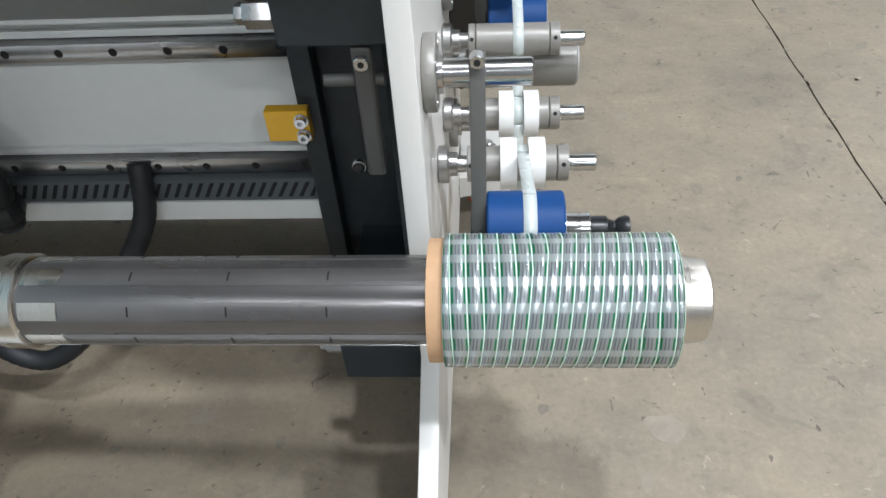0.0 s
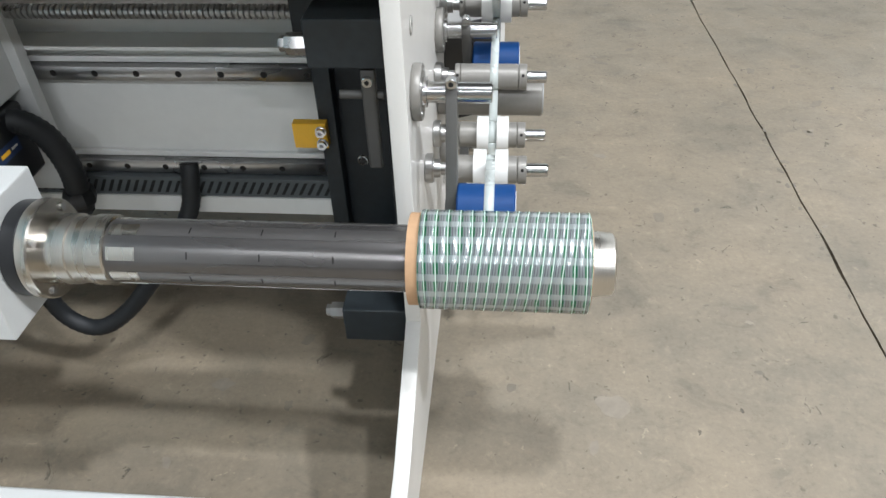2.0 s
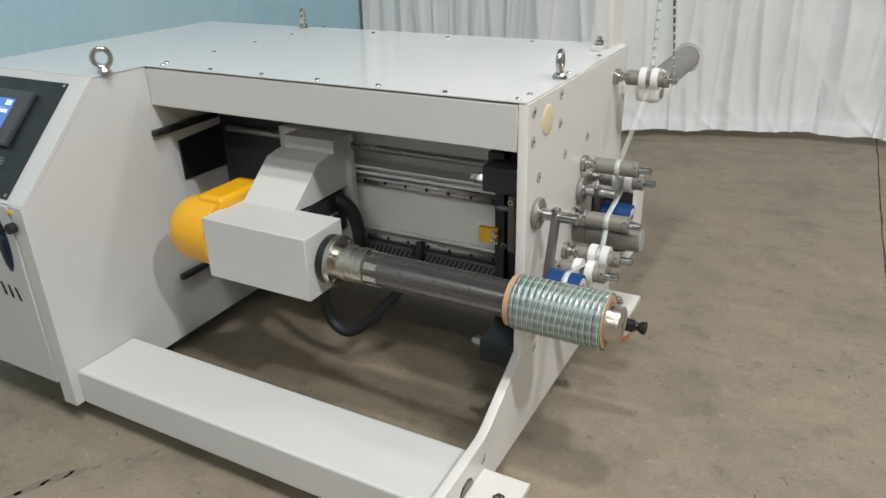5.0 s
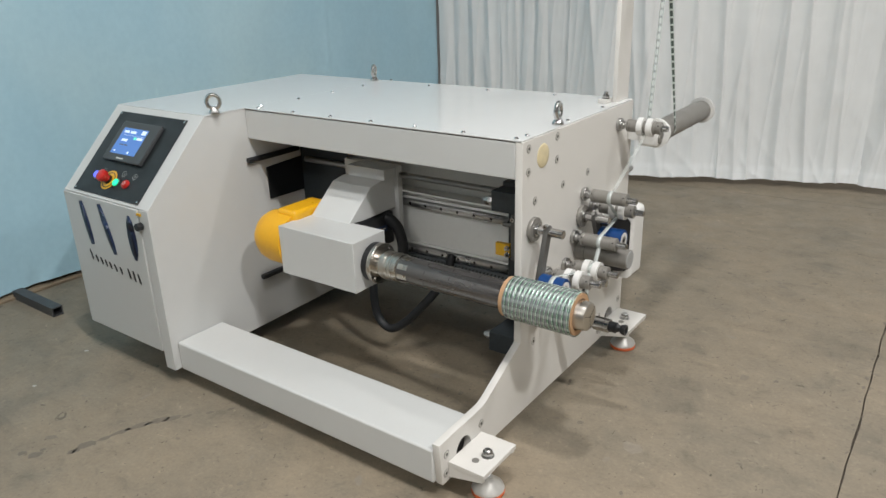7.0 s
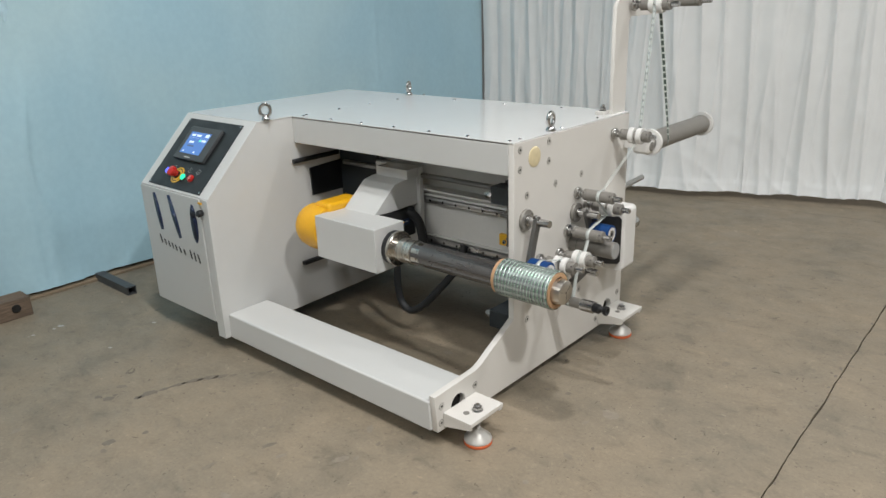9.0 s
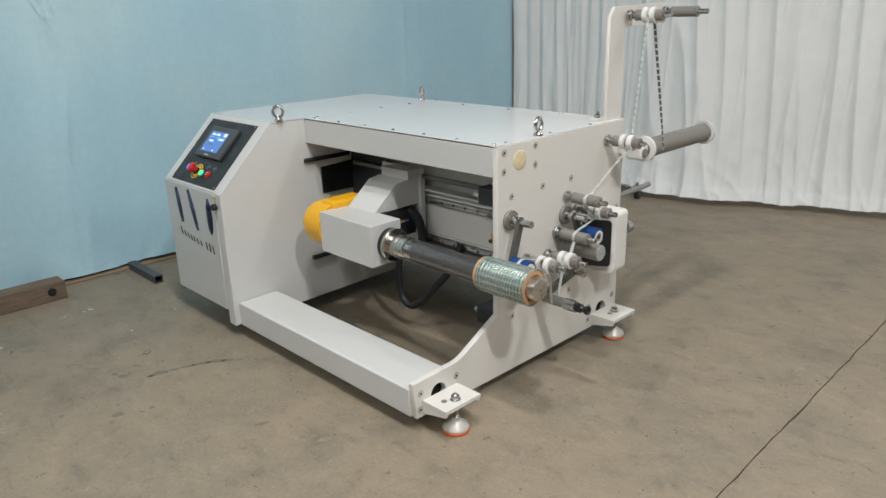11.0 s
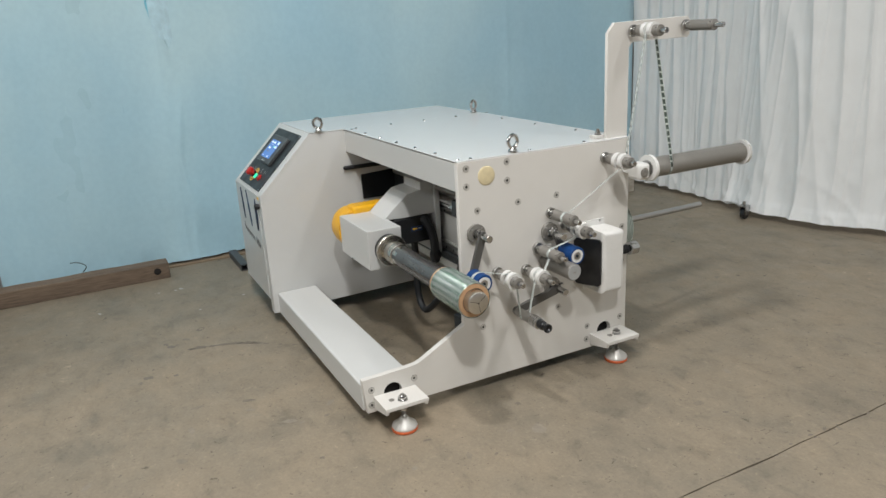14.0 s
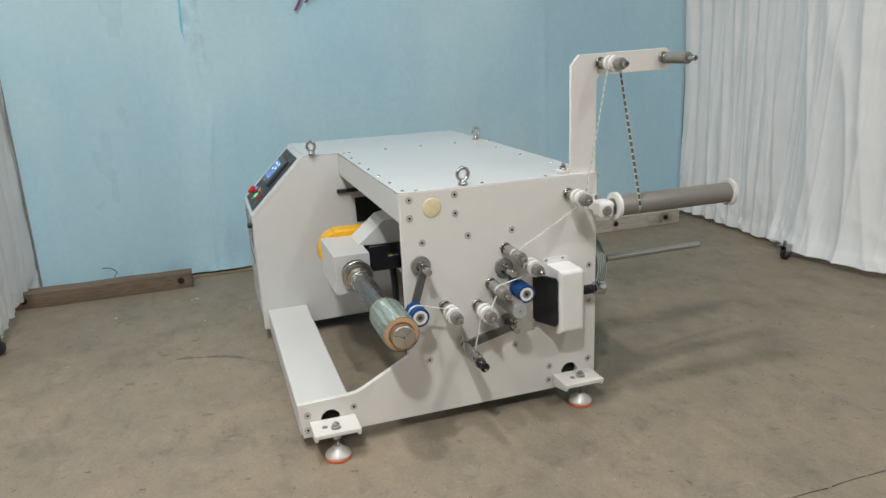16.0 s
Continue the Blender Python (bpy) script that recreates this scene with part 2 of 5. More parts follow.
def cloth(name, colour, bump=0.2):
    m = mat(name, colour, 0.85, scale=9, vary=0.05, bump=bump)
    b = m.node_tree.nodes["Principled BSDF"]
    b.inputs["Sheen Weight"].default_value = 0.2
    return m


CURTAIN = cloth("white_cloth", (0.74, 0.76, 0.76), 0.08)


def blue_sheet():
    """Blue plastic sheet: cloudy paler areas painted in for lamp glare, long upright streaks, small scrapes."""
    m = mat("pale_blue_sheet", (0.410, 0.612, 0.705), 0.36, scale=3.0, vary=0.04, bump=0.6, stretch=(1, 1, 0.5))
    n, l = m.node_tree.nodes, m.node_tree.links
    b = n["Principled BSDF"]
    base = b.inputs["Base Color"].links[0].from_socket
    tc = n.new("ShaderNodeTexCoord")
    for scale, detail, bend, stretch, stops in (
            # broad paler and bluer clouds: glare on the sheet put into its colour
            (0.8, 2, 0.0, (1, 1, 0.9), [(0.38, (0.93, 0.97, 1.0)), (0.5, (1, 1, 1)), (0.62, (1.14, 1.07, 1.02))]),
            (1.6, 4, 0.0, (1, 2.4, 0.5), [(0.36, (0.975, 0.985, 0.99)), (0.5, (1, 1, 1)), (0.64, (1.03, 1.02, 1.01))]),
            (5.0, 5, 1.2, (1, 6, 0.8), [(0.20, (0.90, 0.93, 0.95)), (0.30, (1, 1, 1)), (0.70, (1, 1, 1)), (0.80, (1.12, 1.08, 1.05))]),
            (40.0, 6, 0.0, (1, 1, 1), [(0.36, (0.975, 0.98, 0.985)), (0.64, (1.025, 1.02, 1.015))])):
        t = n.new("ShaderNodeTexNoise")
        t.inputs["Scale"].default_value, t.inputs["Detail"].default_value, t.inputs["Distortion"].default_value = scale, detail, bend
        mp = n.new("ShaderNodeMapping")
        mp.inputs["Scale"].default_value = stretch
        l.new(tc.outputs["Object"], mp.inputs[0])
        l.new(mp.outputs[0], t.inputs[0])
        r = ramp(n, l, t.outputs[0], stops)
        mx = n.new("ShaderNodeMix")
        mx.data_type, mx.blend_type = "RGBA", "MULTIPLY"
        mx.inputs[0].default_value = 1
        l.new(base, mx.inputs[6])
        l.new(r.outputs[0], mx.inputs[7])
        base = mx.outputs[2]
    l.new(base, b.inputs["Base Color"])
    return m


BLUESHEET = blue_sheet()
CYAN = mat("cyan_tape_edge", (0.17, 0.47, 0.60), 0.35, scale=40, vary=0.2, bump=0.5)
TAPE = mat("clear_tape", (0.455, 0.64, 0.72), 0.22, scale=22, vary=0.22, bump=0.9)

# ---- shape helpers ----


def box(bm, x0, x1, y0, y1, z0, z1, bevel=0.0, seg=2):
    flat = bm.faces.layers.int.get("flat") or bm.faces.layers.int.new("flat")
    before = set(bm.faces)
    r = bmesh.ops.create_cube(bm, size=1)
    bmesh.ops.transform(bm, matrix=Matrix.Translation(((x0 + x1) / 2, (y0 + y1) / 2, (z0 + z1) / 2)) @ Matrix.Diagonal((x1 - x0, y1 - y0, z1 - z0, 1)), verts=r["verts"])
    if bevel:
        edges = list({e for v in r["verts"] for e in v.link_edges})
        bmesh.ops.bevel(bm, geom=edges, offset=bevel, segments=seg, affect="EDGES", profile=0.5)
    bm.normal_update()
    for f in bm.faces:
        if f not in before and max(abs(c) for c in f.normal) > 0.9999:
            f[flat] = 1
    return bm


AX = {"x": Matrix(((0, 0, 1, 0), (1, 0, 0, 0), (0, 1, 0, 0), (0, 0, 0, 1))), "y": Matrix(((0, 1, 0, 0), (0, 0, 1, 0), (1, 0, 0, 0), (0, 0, 0, 1))), "z": Matrix.Identity(4)}


def lathe(bm, axis, at, profile, seg=28):
    """Turns (place along the axis, radius) rows round an axis through `at`; closes both ends."""
    m = Matrix.Translation(at) @ AX[axis]
    rings = []
    for a, r in profile:
        rings.append([bm.verts.new(m @ Vector((r * math.cos(k * 2 * math.pi / seg), r * math.sin(k * 2 * math.pi / seg), a))) for k in range(seg)])
    for p, q in zip(rings, rings[1:]):
        for k in range(seg):
            bm.faces.new((p[k], p[(k + 1) % seg], q[(k + 1) % seg], q[k]))
    bm.faces.new(rings[0][::-1])
    bm.faces.new(rings[-1])
    return bm


def rod(bm, axis, at, r, a0, a1, ch=0.0012, seg=24):
    return lathe(bm, axis, at, [(a0, r - ch), (a0 + ch, r), (a1 - ch, r), (a1, r - ch)], seg)


def tube_ring(bm, axis, at, r_in, r_out, a0, a1, seg=36):
    """A hollow ring or sleeve."""
    m = Matrix.Translation(at) @ AX[axis]
    rows = [(a0, r_in), (a0, r_out), (a1, r_out), (a1, r_in)]
    rings = [[bm.verts.new(m @ Vector((r * math.cos(k * 2 * math.pi / seg), r * math.sin(k * 2 * math.pi / seg), a))) for k in range(seg)] for a, r in rows]
    for i in range(4):
        p, q = rings[i], rings[(i + 1) % 4]
        for k in range(seg):
            bm.faces.new((p[k], p[(k + 1) % seg], q[(k + 1) % seg], q[k]))
    return bm


def prism(bm, poly, x0, x1, bevel=0.0, holes=()):
    """A plate parallel to the yz plane: outline of (y, z), round holes of (y, z, r)."""
    loops = [list(poly)] + [[(y + r * math.cos(k * math.pi / 12), z + r * math.sin(k * math.pi / 12)) for k in range(24)] for y, z, r in holes]
    edges = []
    for loop in loops:
        vs = [bm.verts.new((x0, y, z)) for y, z in loop]
        edges += [bm.edges.new((a, b)) for a, b in zip(vs, vs[1:] + vs[:1])]
    made = bmesh.ops.triangle_fill(bm, use_beauty=True, use_dissolve=True, edges=edges, normal=(-1, 0, 0))
    faces = [g for g in made["geom"] if isinstance(g, bmesh.types.BMFace)]
    ext = bmesh.ops.extrude_face_region(bm, geom=faces)
    bmesh.ops.translate(bm, vec=(x1 - x0, 0, 0), verts=[g for g in ext["geom"] if isinstance(g, bmesh.types.BMVert)])
    bmesh.ops.recalc_face_normals(bm, faces=bm.faces)
    if bevel:
        sharp = [e for e in bm.edges if len(e.link_faces) == 2 and e.calc_face_angle(0) > 1.2]
        bmesh.ops.bevel(bm, geom=sharp, offset=bevel, segments=2, affect="EDGES", profile=0.5)
    flat = bm.faces.layers.int.get("flat") or bm.faces.layers.int.new("flat")
    bm.normal_update()
    for f in bm.faces:
        if abs(f.normal.x) > 0.9999:
            f[flat] = 1
    return bm


def sweep(bm, pts, r, seg=12, ribs=0.0):
    """A round hose along smoothed points."""
    fine = []
    ps = [Vector(p) for p in pts]
    for i in range(len(ps) - 1):
        a, b, c, d = ps[max(i - 1, 0)], ps[i], ps[i + 1], ps[min(i + 2, len(ps) - 1)]
        for k in range(10):
            t = k / 10
            fine.append(0.5 * ((2 * b) + (c - a) * t + (2 * a - 5 * b + 4 * c - d) * t * t + (3 * b - a - 3 * c + d) * t ** 3))
    fine.append(ps[-1])
    rings, side = [], Vector((0.3, 1, 0.2)).normalized()
    for i, p in enumerate(fine):
        d = (fine[min(i + 1, len(fine) - 1)] - fine[max(i - 1, 0)]).normalized()
        side = (side - d * side.dot(d)).normalized()
        up = d.cross(side)
        rr = r * (1 + (ribs if i % 2 else -ribs))
        rings.append([bm.verts.new(p + (side * math.cos(k * 2 * math.pi / seg) + up * math.sin(k * 2 * math.pi / seg)) * rr) for k in range(seg)])
    for p, q in zip(rings, rings[1:]):
        for k in range(seg):
            bm.faces.new((p[k], p[(k + 1) % seg], q[(k + 1) % seg], q[k]))
    bm.faces.new(rings[0][::-1])
    bm.faces.new(rings[-1])
    return bm


def mesh_of(name, bm, material, smooth=40):
    bmesh.ops.recalc_face_normals(bm, faces=bm.faces)
    me = bpy.data.meshes.new(name)
    flat = bm.faces.layers.int.get("flat")
    for f in bm.faces:
        f.smooth = smooth > 0 and not (flat and f[flat])
    for e in bm.edges:
        if len(e.link_faces) == 2 and e.calc_face_angle(0) > radians(smooth):
            e.smooth = False
    if flat:
        bm.faces.layers.int.remove(flat)
    bm.to_mesh(me)
    bm.free()
    me.materials.append(material)
    return me


def thing(name, at, label, category, group="", kind=""):
    ob = new(name)
    ob.location = at
    ob.empty_display_size = 0.05
    return tagged(ob, label, category, group, kind)


def part(name, bm, material, parent, label="", smooth=40):
    """One mesh, drawn in world places, under a thing or under a part."""
    ob = new(name, mesh_of(name, bm, material, smooth))
    ob.parent = parent
    if parent.parent is None:
        ob.location = -parent.location
    return tagged(ob, label)


def single(name, bm, material, label, category, group="", kind="", smooth=40):
    """A thing that is one mesh; its origin is moved to its base."""
    cs = [v.co for v in bm.verts]
    base = Vector(((min(c.x for c in cs) + max(c.x for c in cs)) / 2, (min(c.y for c in cs) + max(c.y for c in cs)) / 2, min(c.z for c in cs)))
    bmesh.ops.translate(bm, vec=-base, verts=bm.verts)
    ob = new(name, mesh_of(name, bm, material, smooth))
    ob.location = base
    return tagged(ob, label, category, group, kind)


def B():
    return bmesh.new()


# ---- floor ----
def floor_build():
    """Concrete slabs, parted by two ragged sawn joints."""
    rnd = random.Random(4)
    bm = B()
    box(bm, -7, 7, -7, 8, -0.12, -0.012)
    base = tagged(new("floor", mesh_of("floor", bm, JOINT)), "worn grey-brown concrete floor with stained slabs and dark joints", "floor", kind="structure")
    jx = [(0.755 - 0.012 * (y - 0.6) + rnd.uniform(-0.002, 0.002) + 0.002 * math.sin(y * 2.3), y) for y in np.arange(-7, 8.01, 0.06)]
    jy = [(x, 2.60 + 0.07 * x + rnd.uniform(-0.003, 0.003)) for x in np.arange(-7, 7.01, 0.07)]
    cx = 0.732
    cy = 2.60 + 0.07 * cx
    for sx in (-1, 1):
        for sy in (-1, 1):
            gap = 0.0016
            xs = [(x + sx * (gap + rnd.uniform(0, 0.0026) * (rnd.random() < 0.5)), y) for x, y in jx if (y - cy) * sy > 0.03]
            ys = [(x, y + sy * gap * 0.7) for x, y in jy if (x - cx) * sx > 0.03]
            corner = (cx + sx * gap, cy + sy * gap)
            xs.sort(key=lambda p: abs(p[1] - cy))
            ys.sort(key=lambda p: abs(p[0] - cx))
            loop = [corner] + xs + [(sx * 7, sy * 8 if sy > 0 else -7)] + ys[::-1]
            b2 = B()
            vs = [b2.verts.new((x, y, 0)) for x, y in loop]
            edges = [b2.edges.new((p, q)) for p, q in zip(vs, vs[1:] + vs[:1])]
            bmesh.ops.triangle_fill(b2, use_beauty=False, use_dissolve=False, edges=edges, normal=(0, 0, 1))
            ext = bmesh.ops.extrude_face_region(b2, geom=b2.faces[:])
            bmesh.ops.translate(b2, vec=(0, 0, -0.011), verts=[g for g in ext["geom"] if isinstance(g, bmesh.types.BMVert)])
            o = new("slab", mesh_of("slab", b2, CONCRETE, 0))
            o.parent = base


floor_build()


def hall():
    # unseen walls and ceiling, added to enclose the scene and shape bounced light
    for name, dims in (("wall_west", (-7.2, -7.0, -7, 8)), ("wall_east", (7.0, 7.2, -7, 8)), ("wall_south", (-7.2, 7.2, -7.2, -7.0)), ("wall_north", (-7.2, 7.2, 8.0, 8.2))):
        bm = B()
        box(bm, *dims, -0.1, CEILING + 0.1)
        tagged(new(name, mesh_of(name, bm, HALL)), "plain grey hall wall, unseen, added to close the place", "wall", kind="structure")
    bm = B()
    box(bm, -7.2, 7.2, -7.2, 8.2, CEILING + 0.1, CEILING + 0.2)
    tagged(new("ceiling", mesh_of("ceiling", bm, HALL)), "plain grey hall ceiling, unseen, added to close the place", "ceiling", kind="structure")
    for x, y, watts in LAMPS:
        lamp = bpy.data.lights.new("assumed_hall_light", "AREA")
        lamp.shape, lamp.size, lamp.energy, lamp.color = "DISK", 0.24, watts, (1.0, 0.985, 0.965)
        o = new("assumed_hall_light", lamp)
        o.location = (x, y, CEILING - 0.12)
        t = thing("assumed_hall_lamp", (x, y, CEILING - 0.1), "round grey high-bay lamp assumed under the unseen ceiling", "ceiling lamp", "hall lamps")
        bm = lathe(B(), "z", (x, y, CEILING), [(-0.11, 0.25), (-0.08, 0.26), (-0.02, 0.14), (0.03, 0.07), (0.099, 0.03)], 32)
        part("lamp_body", bm, SHEETGREY, t)


hall()


def sheet_wall():
    """The pale blue sheet stretched as a backdrop, faintly rippled."""
    def wave(y, z):
        seam = -0.505 + 0.02 * noise.noise((z * 2, 5, 1))
        d = 0.007 * noise.noise((y * 1.1, z * 0.7, 3))
        d += 0.012 * math.exp(-((y - seam) / 0.05) ** 2) * max(0.0, 1 - abs(noise.noise((y * 18, z * 2.6, 7))) * 2.2)
        return d

    bm = B()
    ny, nz, y0, y1, z1 = 460, 120, -1.47, 2.61, 3.0
    rows = []
    for j in range(nz + 1):
        z = 0.018 + (z1 - 0.018) * j / nz
        row = []
        for i in range(ny + 1):
            y = y0 + (y1 - y0) * i / ny
            low = math.exp(-z / 0.12)
            d = wave(y, z)
            d += low * (0.035 * noise.noise((y * 4, 1.3, z * 2)) + 0.02) + 0.004 * math.exp(-((y - 1.56) / 0.02) ** 2)
            d += math.exp(-z / 0.06) * (0.016 * noise.noise((y * 13, z * 9, 4)) + 0.006 * noise.noise((y * 40, z * 30, 6)))
            zz = z + low * 0.008 * (1 + noise.noise((y * 3, 0, 9)))
            row.append(bm.verts.new((-2.165 + d, y, zz)))
        rows.append(row)
    for a, b in zip(rows, rows[1:]):
        for i in range(ny):
            bm.faces.new((a[i], a[i + 1], b[i + 1], b[i]))
    ext = bmesh.ops.extrude_face_region(bm, geom=bm.faces[:])
    bmesh.ops.translate(bm, vec=(-0.012, 0, 0), verts=[g for g in ext["geom"] if isinstance(g, bmesh.types.BMVert)])
    w = tagged(new("wall_blue", mesh_of("wall_blue", bm, BLUESHEET, 60)), "pale blue sheet backdrop with taped seams", "backdrop wall", kind="structure")
    # crumpled clear tape over the seam, torn off to a ragged lower end, with a cyan edge
    for name, across, bottom, material in (("seam_tape", (-0.052, 0.040), 1.15, TAPE), ("tape_edge", (-0.064, -0.051), 1.30, CYAN)):
        bm = B()
        rows = []
        for j in range(80):
            v = j / 79
            row = []
            for i in range(15):
                k = i / 14
                low = bottom + 0.09 * noise.noise((k * 2.6, 1, 3)) + 0.16 * abs(k - 0.7)
                z = low + (2.05 - low) * v
                y = -0.512 - 0.02 * (z - 1.3) + (across[0] + (across[1] - across[0]) * k) * (1 + 0.25 * noise.noise((z * 7, 2, 2)))
                crumple = 0.008 * abs(noise.noise((y * 30, z * 8, 5))) + 0.004 * abs(noise.noise((y * 90, z * 22, 8)))
                row.append(bm.verts.new((-2.1625 + wave(y, z) + crumple * math.sin(math.pi * (0.04 + 0.92 * k)), y, z)))
            rows.append(row)
        for a, b in zip(rows, rows[1:]):
            for i in range(14):
                bm.faces.new((a[i], a[i + 1], b[i + 1], b[i]))
        o = new(name, mesh_of(name, bm, material, 50))
        o.parent = w
    # dark printed marks high on the sheet
    bm = B()
    for y, z, h, lean in ((0.06, 1.50, 0.11, 0.03), (0.12, 1.52, 0.07, 0.03), (0.20, 1.56, 0.12, 0.05), (0.30, 1.56, 0.10, 0.05), (0.37, 1.57, 0.10, 0.05)):
        vs = [bm.verts.new((-2.146, y + a, z + b)) for a, b in ((-0.006 - lean, -h / 2), (0.010 - lean, -h / 2), (0.010 + lean, h / 2), (-0.006 + lean, h / 2))]
        bm.faces.new(vs)
    ext = bmesh.ops.extrude_face_region(bm, geom=bm.faces[:])
    bmesh.ops.translate(bm, vec=(0.001, 0, 0), verts=[g for g in ext["geom"] if isinstance(g, bmesh.types.BMVert)])
    o = new("printed_mark", mesh_of("printed_mark", bm, PURPLE, 0))
    o.parent = w
    bm = B()
    box(bm, -2.24, -2.128, -1.47, 2.50, 0.0, 0.012, 0.003)
    tagged(new("trim", mesh_of("trim", bm, TAN)), "low tan ledge along the foot of the blue sheet", "skirting", kind="structure")
    bm = B()
    box(bm, -2.30, -2.24, -3.4, 3.6, 0.0, 3.0)
    tagged(new("wall_behind", mesh_of("wall_behind", bm, SHEETGREY)), "plain dark partition behind the blue sheet", "wall", kind="structure")


sheet_wall()


def curtain(path, hem, top, amp, folds, seed, label, crease=1.0, lift=0.0, flare=0.0):
    """Hanging white cloth along a plan line, its folds opening towards the hem."""
    pts = [Vector((x, y)) for x, y in path]
    lens = [0]
    for a, b in zip(pts, pts[1:]):
        lens.append(lens[-1] + (b - a).length)
    total = lens[-1]
    nu, nz = int(total * 190), 70
    bm = B()
    rows = []
    for j in range(nz + 1):
        v = (j / nz) ** 1.6
        row = []
        for i in range(nu + 1):
            s = total * i / nu
            k = max(a for a in range(len(lens) - 1) if lens[a] <= s + 1e-9)
            p = pts[k].lerp(pts[k + 1], (s - lens[k]) / (lens[k + 1] - lens[k]))
            d = (pts[k + 1] - pts[k]).normalized()
            nrm = Vector((d.y, -d.x))
            z = hem + (top - hem) * v
            u = folds * (s + 0.05 * noise.noise((s * 2.1, z * 0.25, seed)) + 0.03 * noise.noise((s * 5, z * 0.5, seed + 4)))
            pleat = (0.5 - 0.5 * math.cos(2 * math.pi * u)) ** 0.7 - 0.5
            o = amp * (0.45 + 0.75 * abs(noise.noise((s * 1.9, z * 0.3, seed + 3)))) * pleat
            o += amp * 0.9 * noise.noise((s * 3.1, z * 0.22, seed + 9))
            ridge = 1 - abs(noise.noise((s * 6.5 + 0.35 * z, z * 0.45, seed + 11)))
            fine = 1 - abs(noise.noise((s * 15 - 0.7 * z, z * 0.7, seed + 13)))
            slant = 1 - abs(noise.noise((s * 6 + z * 5, z * 2 - s * 2, seed + 2)))
            o += crease * (0.026 * ridge ** 6 + 0.007 * fine ** 7 + 0.010 * slant ** 12 * math.exp(-z / 0.8))
            o += 0.005 if z < hem + 0.062 else 0.0
            o += 0.004 * noise.noise((s * 7, z * 5, seed + 7)) + flare * math.exp(-(z - hem) / 0.14)
            zz = z + (0.016 * noise.noise((s * 1.6, 0, seed)) + 0.004 * math.sin(6.28 * u)) * (1 - v) ** 2 + lift * math.exp(-(s / 0.22) ** 2) * (1 - v) ** 6
            row.append(bm.verts.new((p.x + nrm.x * o, p.y + nrm.y * o, zz)))
        rows.append(row)
    for a, b in zip(rows, rows[1:]):
        for i in range(nu):
            bm.faces.new((a[i], a[i + 1], b[i + 1], b[i]))
    return single("curtain", bm, CURTAIN, label, "curtain", "white curtains", smooth=180)


curtain([(-2.13, 2.60), (-1.7, 2.615), (-1.10, 2.60)], 0.03, 2.6, 0.030, 8.5, 3, "narrowly pleated white cloth curtain hanging to the floor")
curtain([(-1.16, 2.565), (-0.93, 2.545), (-0.68, 2.555), (-0.43, 2.68), (-0.29, 2.745), (-0.04, 2.83), (0.42, 2.96), (0.70, 2.965), (0.95, 2.935), (1.3, 2.93), (2.4, 3.10)], 0.045, 2.6, 0.014, 2.7, 8, "smooth white cloth draped over a wheeled screen", 1.0, 0.02, 0.045)
curtain([(-2.20, -1.475), (-1.88, -1.505), (-1.60, -1.505), (-1.44, -1.475), (-1.36, -1.50), (-0.9, -1.65)], 0.05, 2.6, 0.022, 6, 5, "loosely hung white cloth curtain beside the blue sheet")


def caster(x, y, turn):
    t = thing("caster", (x, y, 0), "black swivel caster with a grey steel fork", "caster", "screen casters")
    m = Matrix.Translation((x, y, 0)) @ Matrix.Rotation(radians(turn), 4, "Z")
    bm = B()
    lathe(bm, "y", (0.012, 0, 0.036), [(-0.013, 0.026), (-0.010, 0.034), (0.010, 0.034), (0.013, 0.026)], 20)
    bm.transform(m)
    part("wheel", bm, BLACKPLASTIC, t)
    bm = B()
    for s in (-1, 1):
        box(bm, -0.012, 0.028, s * 0.018 - 0.002, s * 0.018 + 0.002, 0.028, 0.082, 0.001)
    box(bm, -0.03, 0.03, -0.026, 0.026, 0.082, 0.088, 0.001)
    rod(bm, "z", (0, 0, 0), 0.01, 0.088, 0.11)
    bm.transform(m)
    part("fork", bm, STEEL, t)


caster(-0.962, 2.425, 100)
caster(1.09, 2.715, 110)
caster(-1.33, -1.525, 80)


def timber_beam(x0, x1, y0, y1, h, holes, label, wood):
    t = thing("timber_beam", ((x0 + x1) / 2, (y0 + y1) / 2, 0), label, "beam", "old timber beams")
    bm = B()
    box(bm, x0, x1, y0, y1, 0, h, 0.004)
    bmesh.ops.subdivide_edges(bm, edges=[e for e in bm.edges if abs(e.verts[0].co.y - e.verts[1].co.y) > 0.3], cuts=20)
    for v in bm.verts:
        v.co.x += 0.003 * noise.noise((v.co.y * 6, v.co.z * 20, 1))
        v.co.z += 0.003 * noise.noise((v.co.y * 7, 4, v.co.x * 9)) if v.co.z > 0.01 else 0
    part("baulk", bm, wood, t)
    for y, z in holes:
        bm = B()
        lathe(bm, "x", (x1 + 0.001, y, z), [(0, 0.018), (0.0035, 0.0165)], 18)
        part("bolt_hole", bm, HOLESHADE, t, "bored hole, its shaded inside painted as a dark disc")


timber_beam(-2.065, -1.962, -1.62, -0.695, 0.082, ((-0.755, 0.045), (-1.53, 0.045)), "weathered brown timber beam lying along the blue sheet", TIMBER)
timber_beam(-2.02, -1.92, 1.62, 2.44, 0.092, ((2.33, 0.05), (1.95, 0.05)), "dusty pale timber beam with black stains lying behind the machine", PALETIMBER)
bm = B()
sweep(bm, [(-2.08, -1.10, 0.08), (-2.07, -1.08, 0.11), (-2.07, -1.11, 0.135), (-2.075, -1.15, 0.14)], 0.0022, 6)
single("wire_end", bm, HOSE, "short bent black wire rising from the beam", "wire")

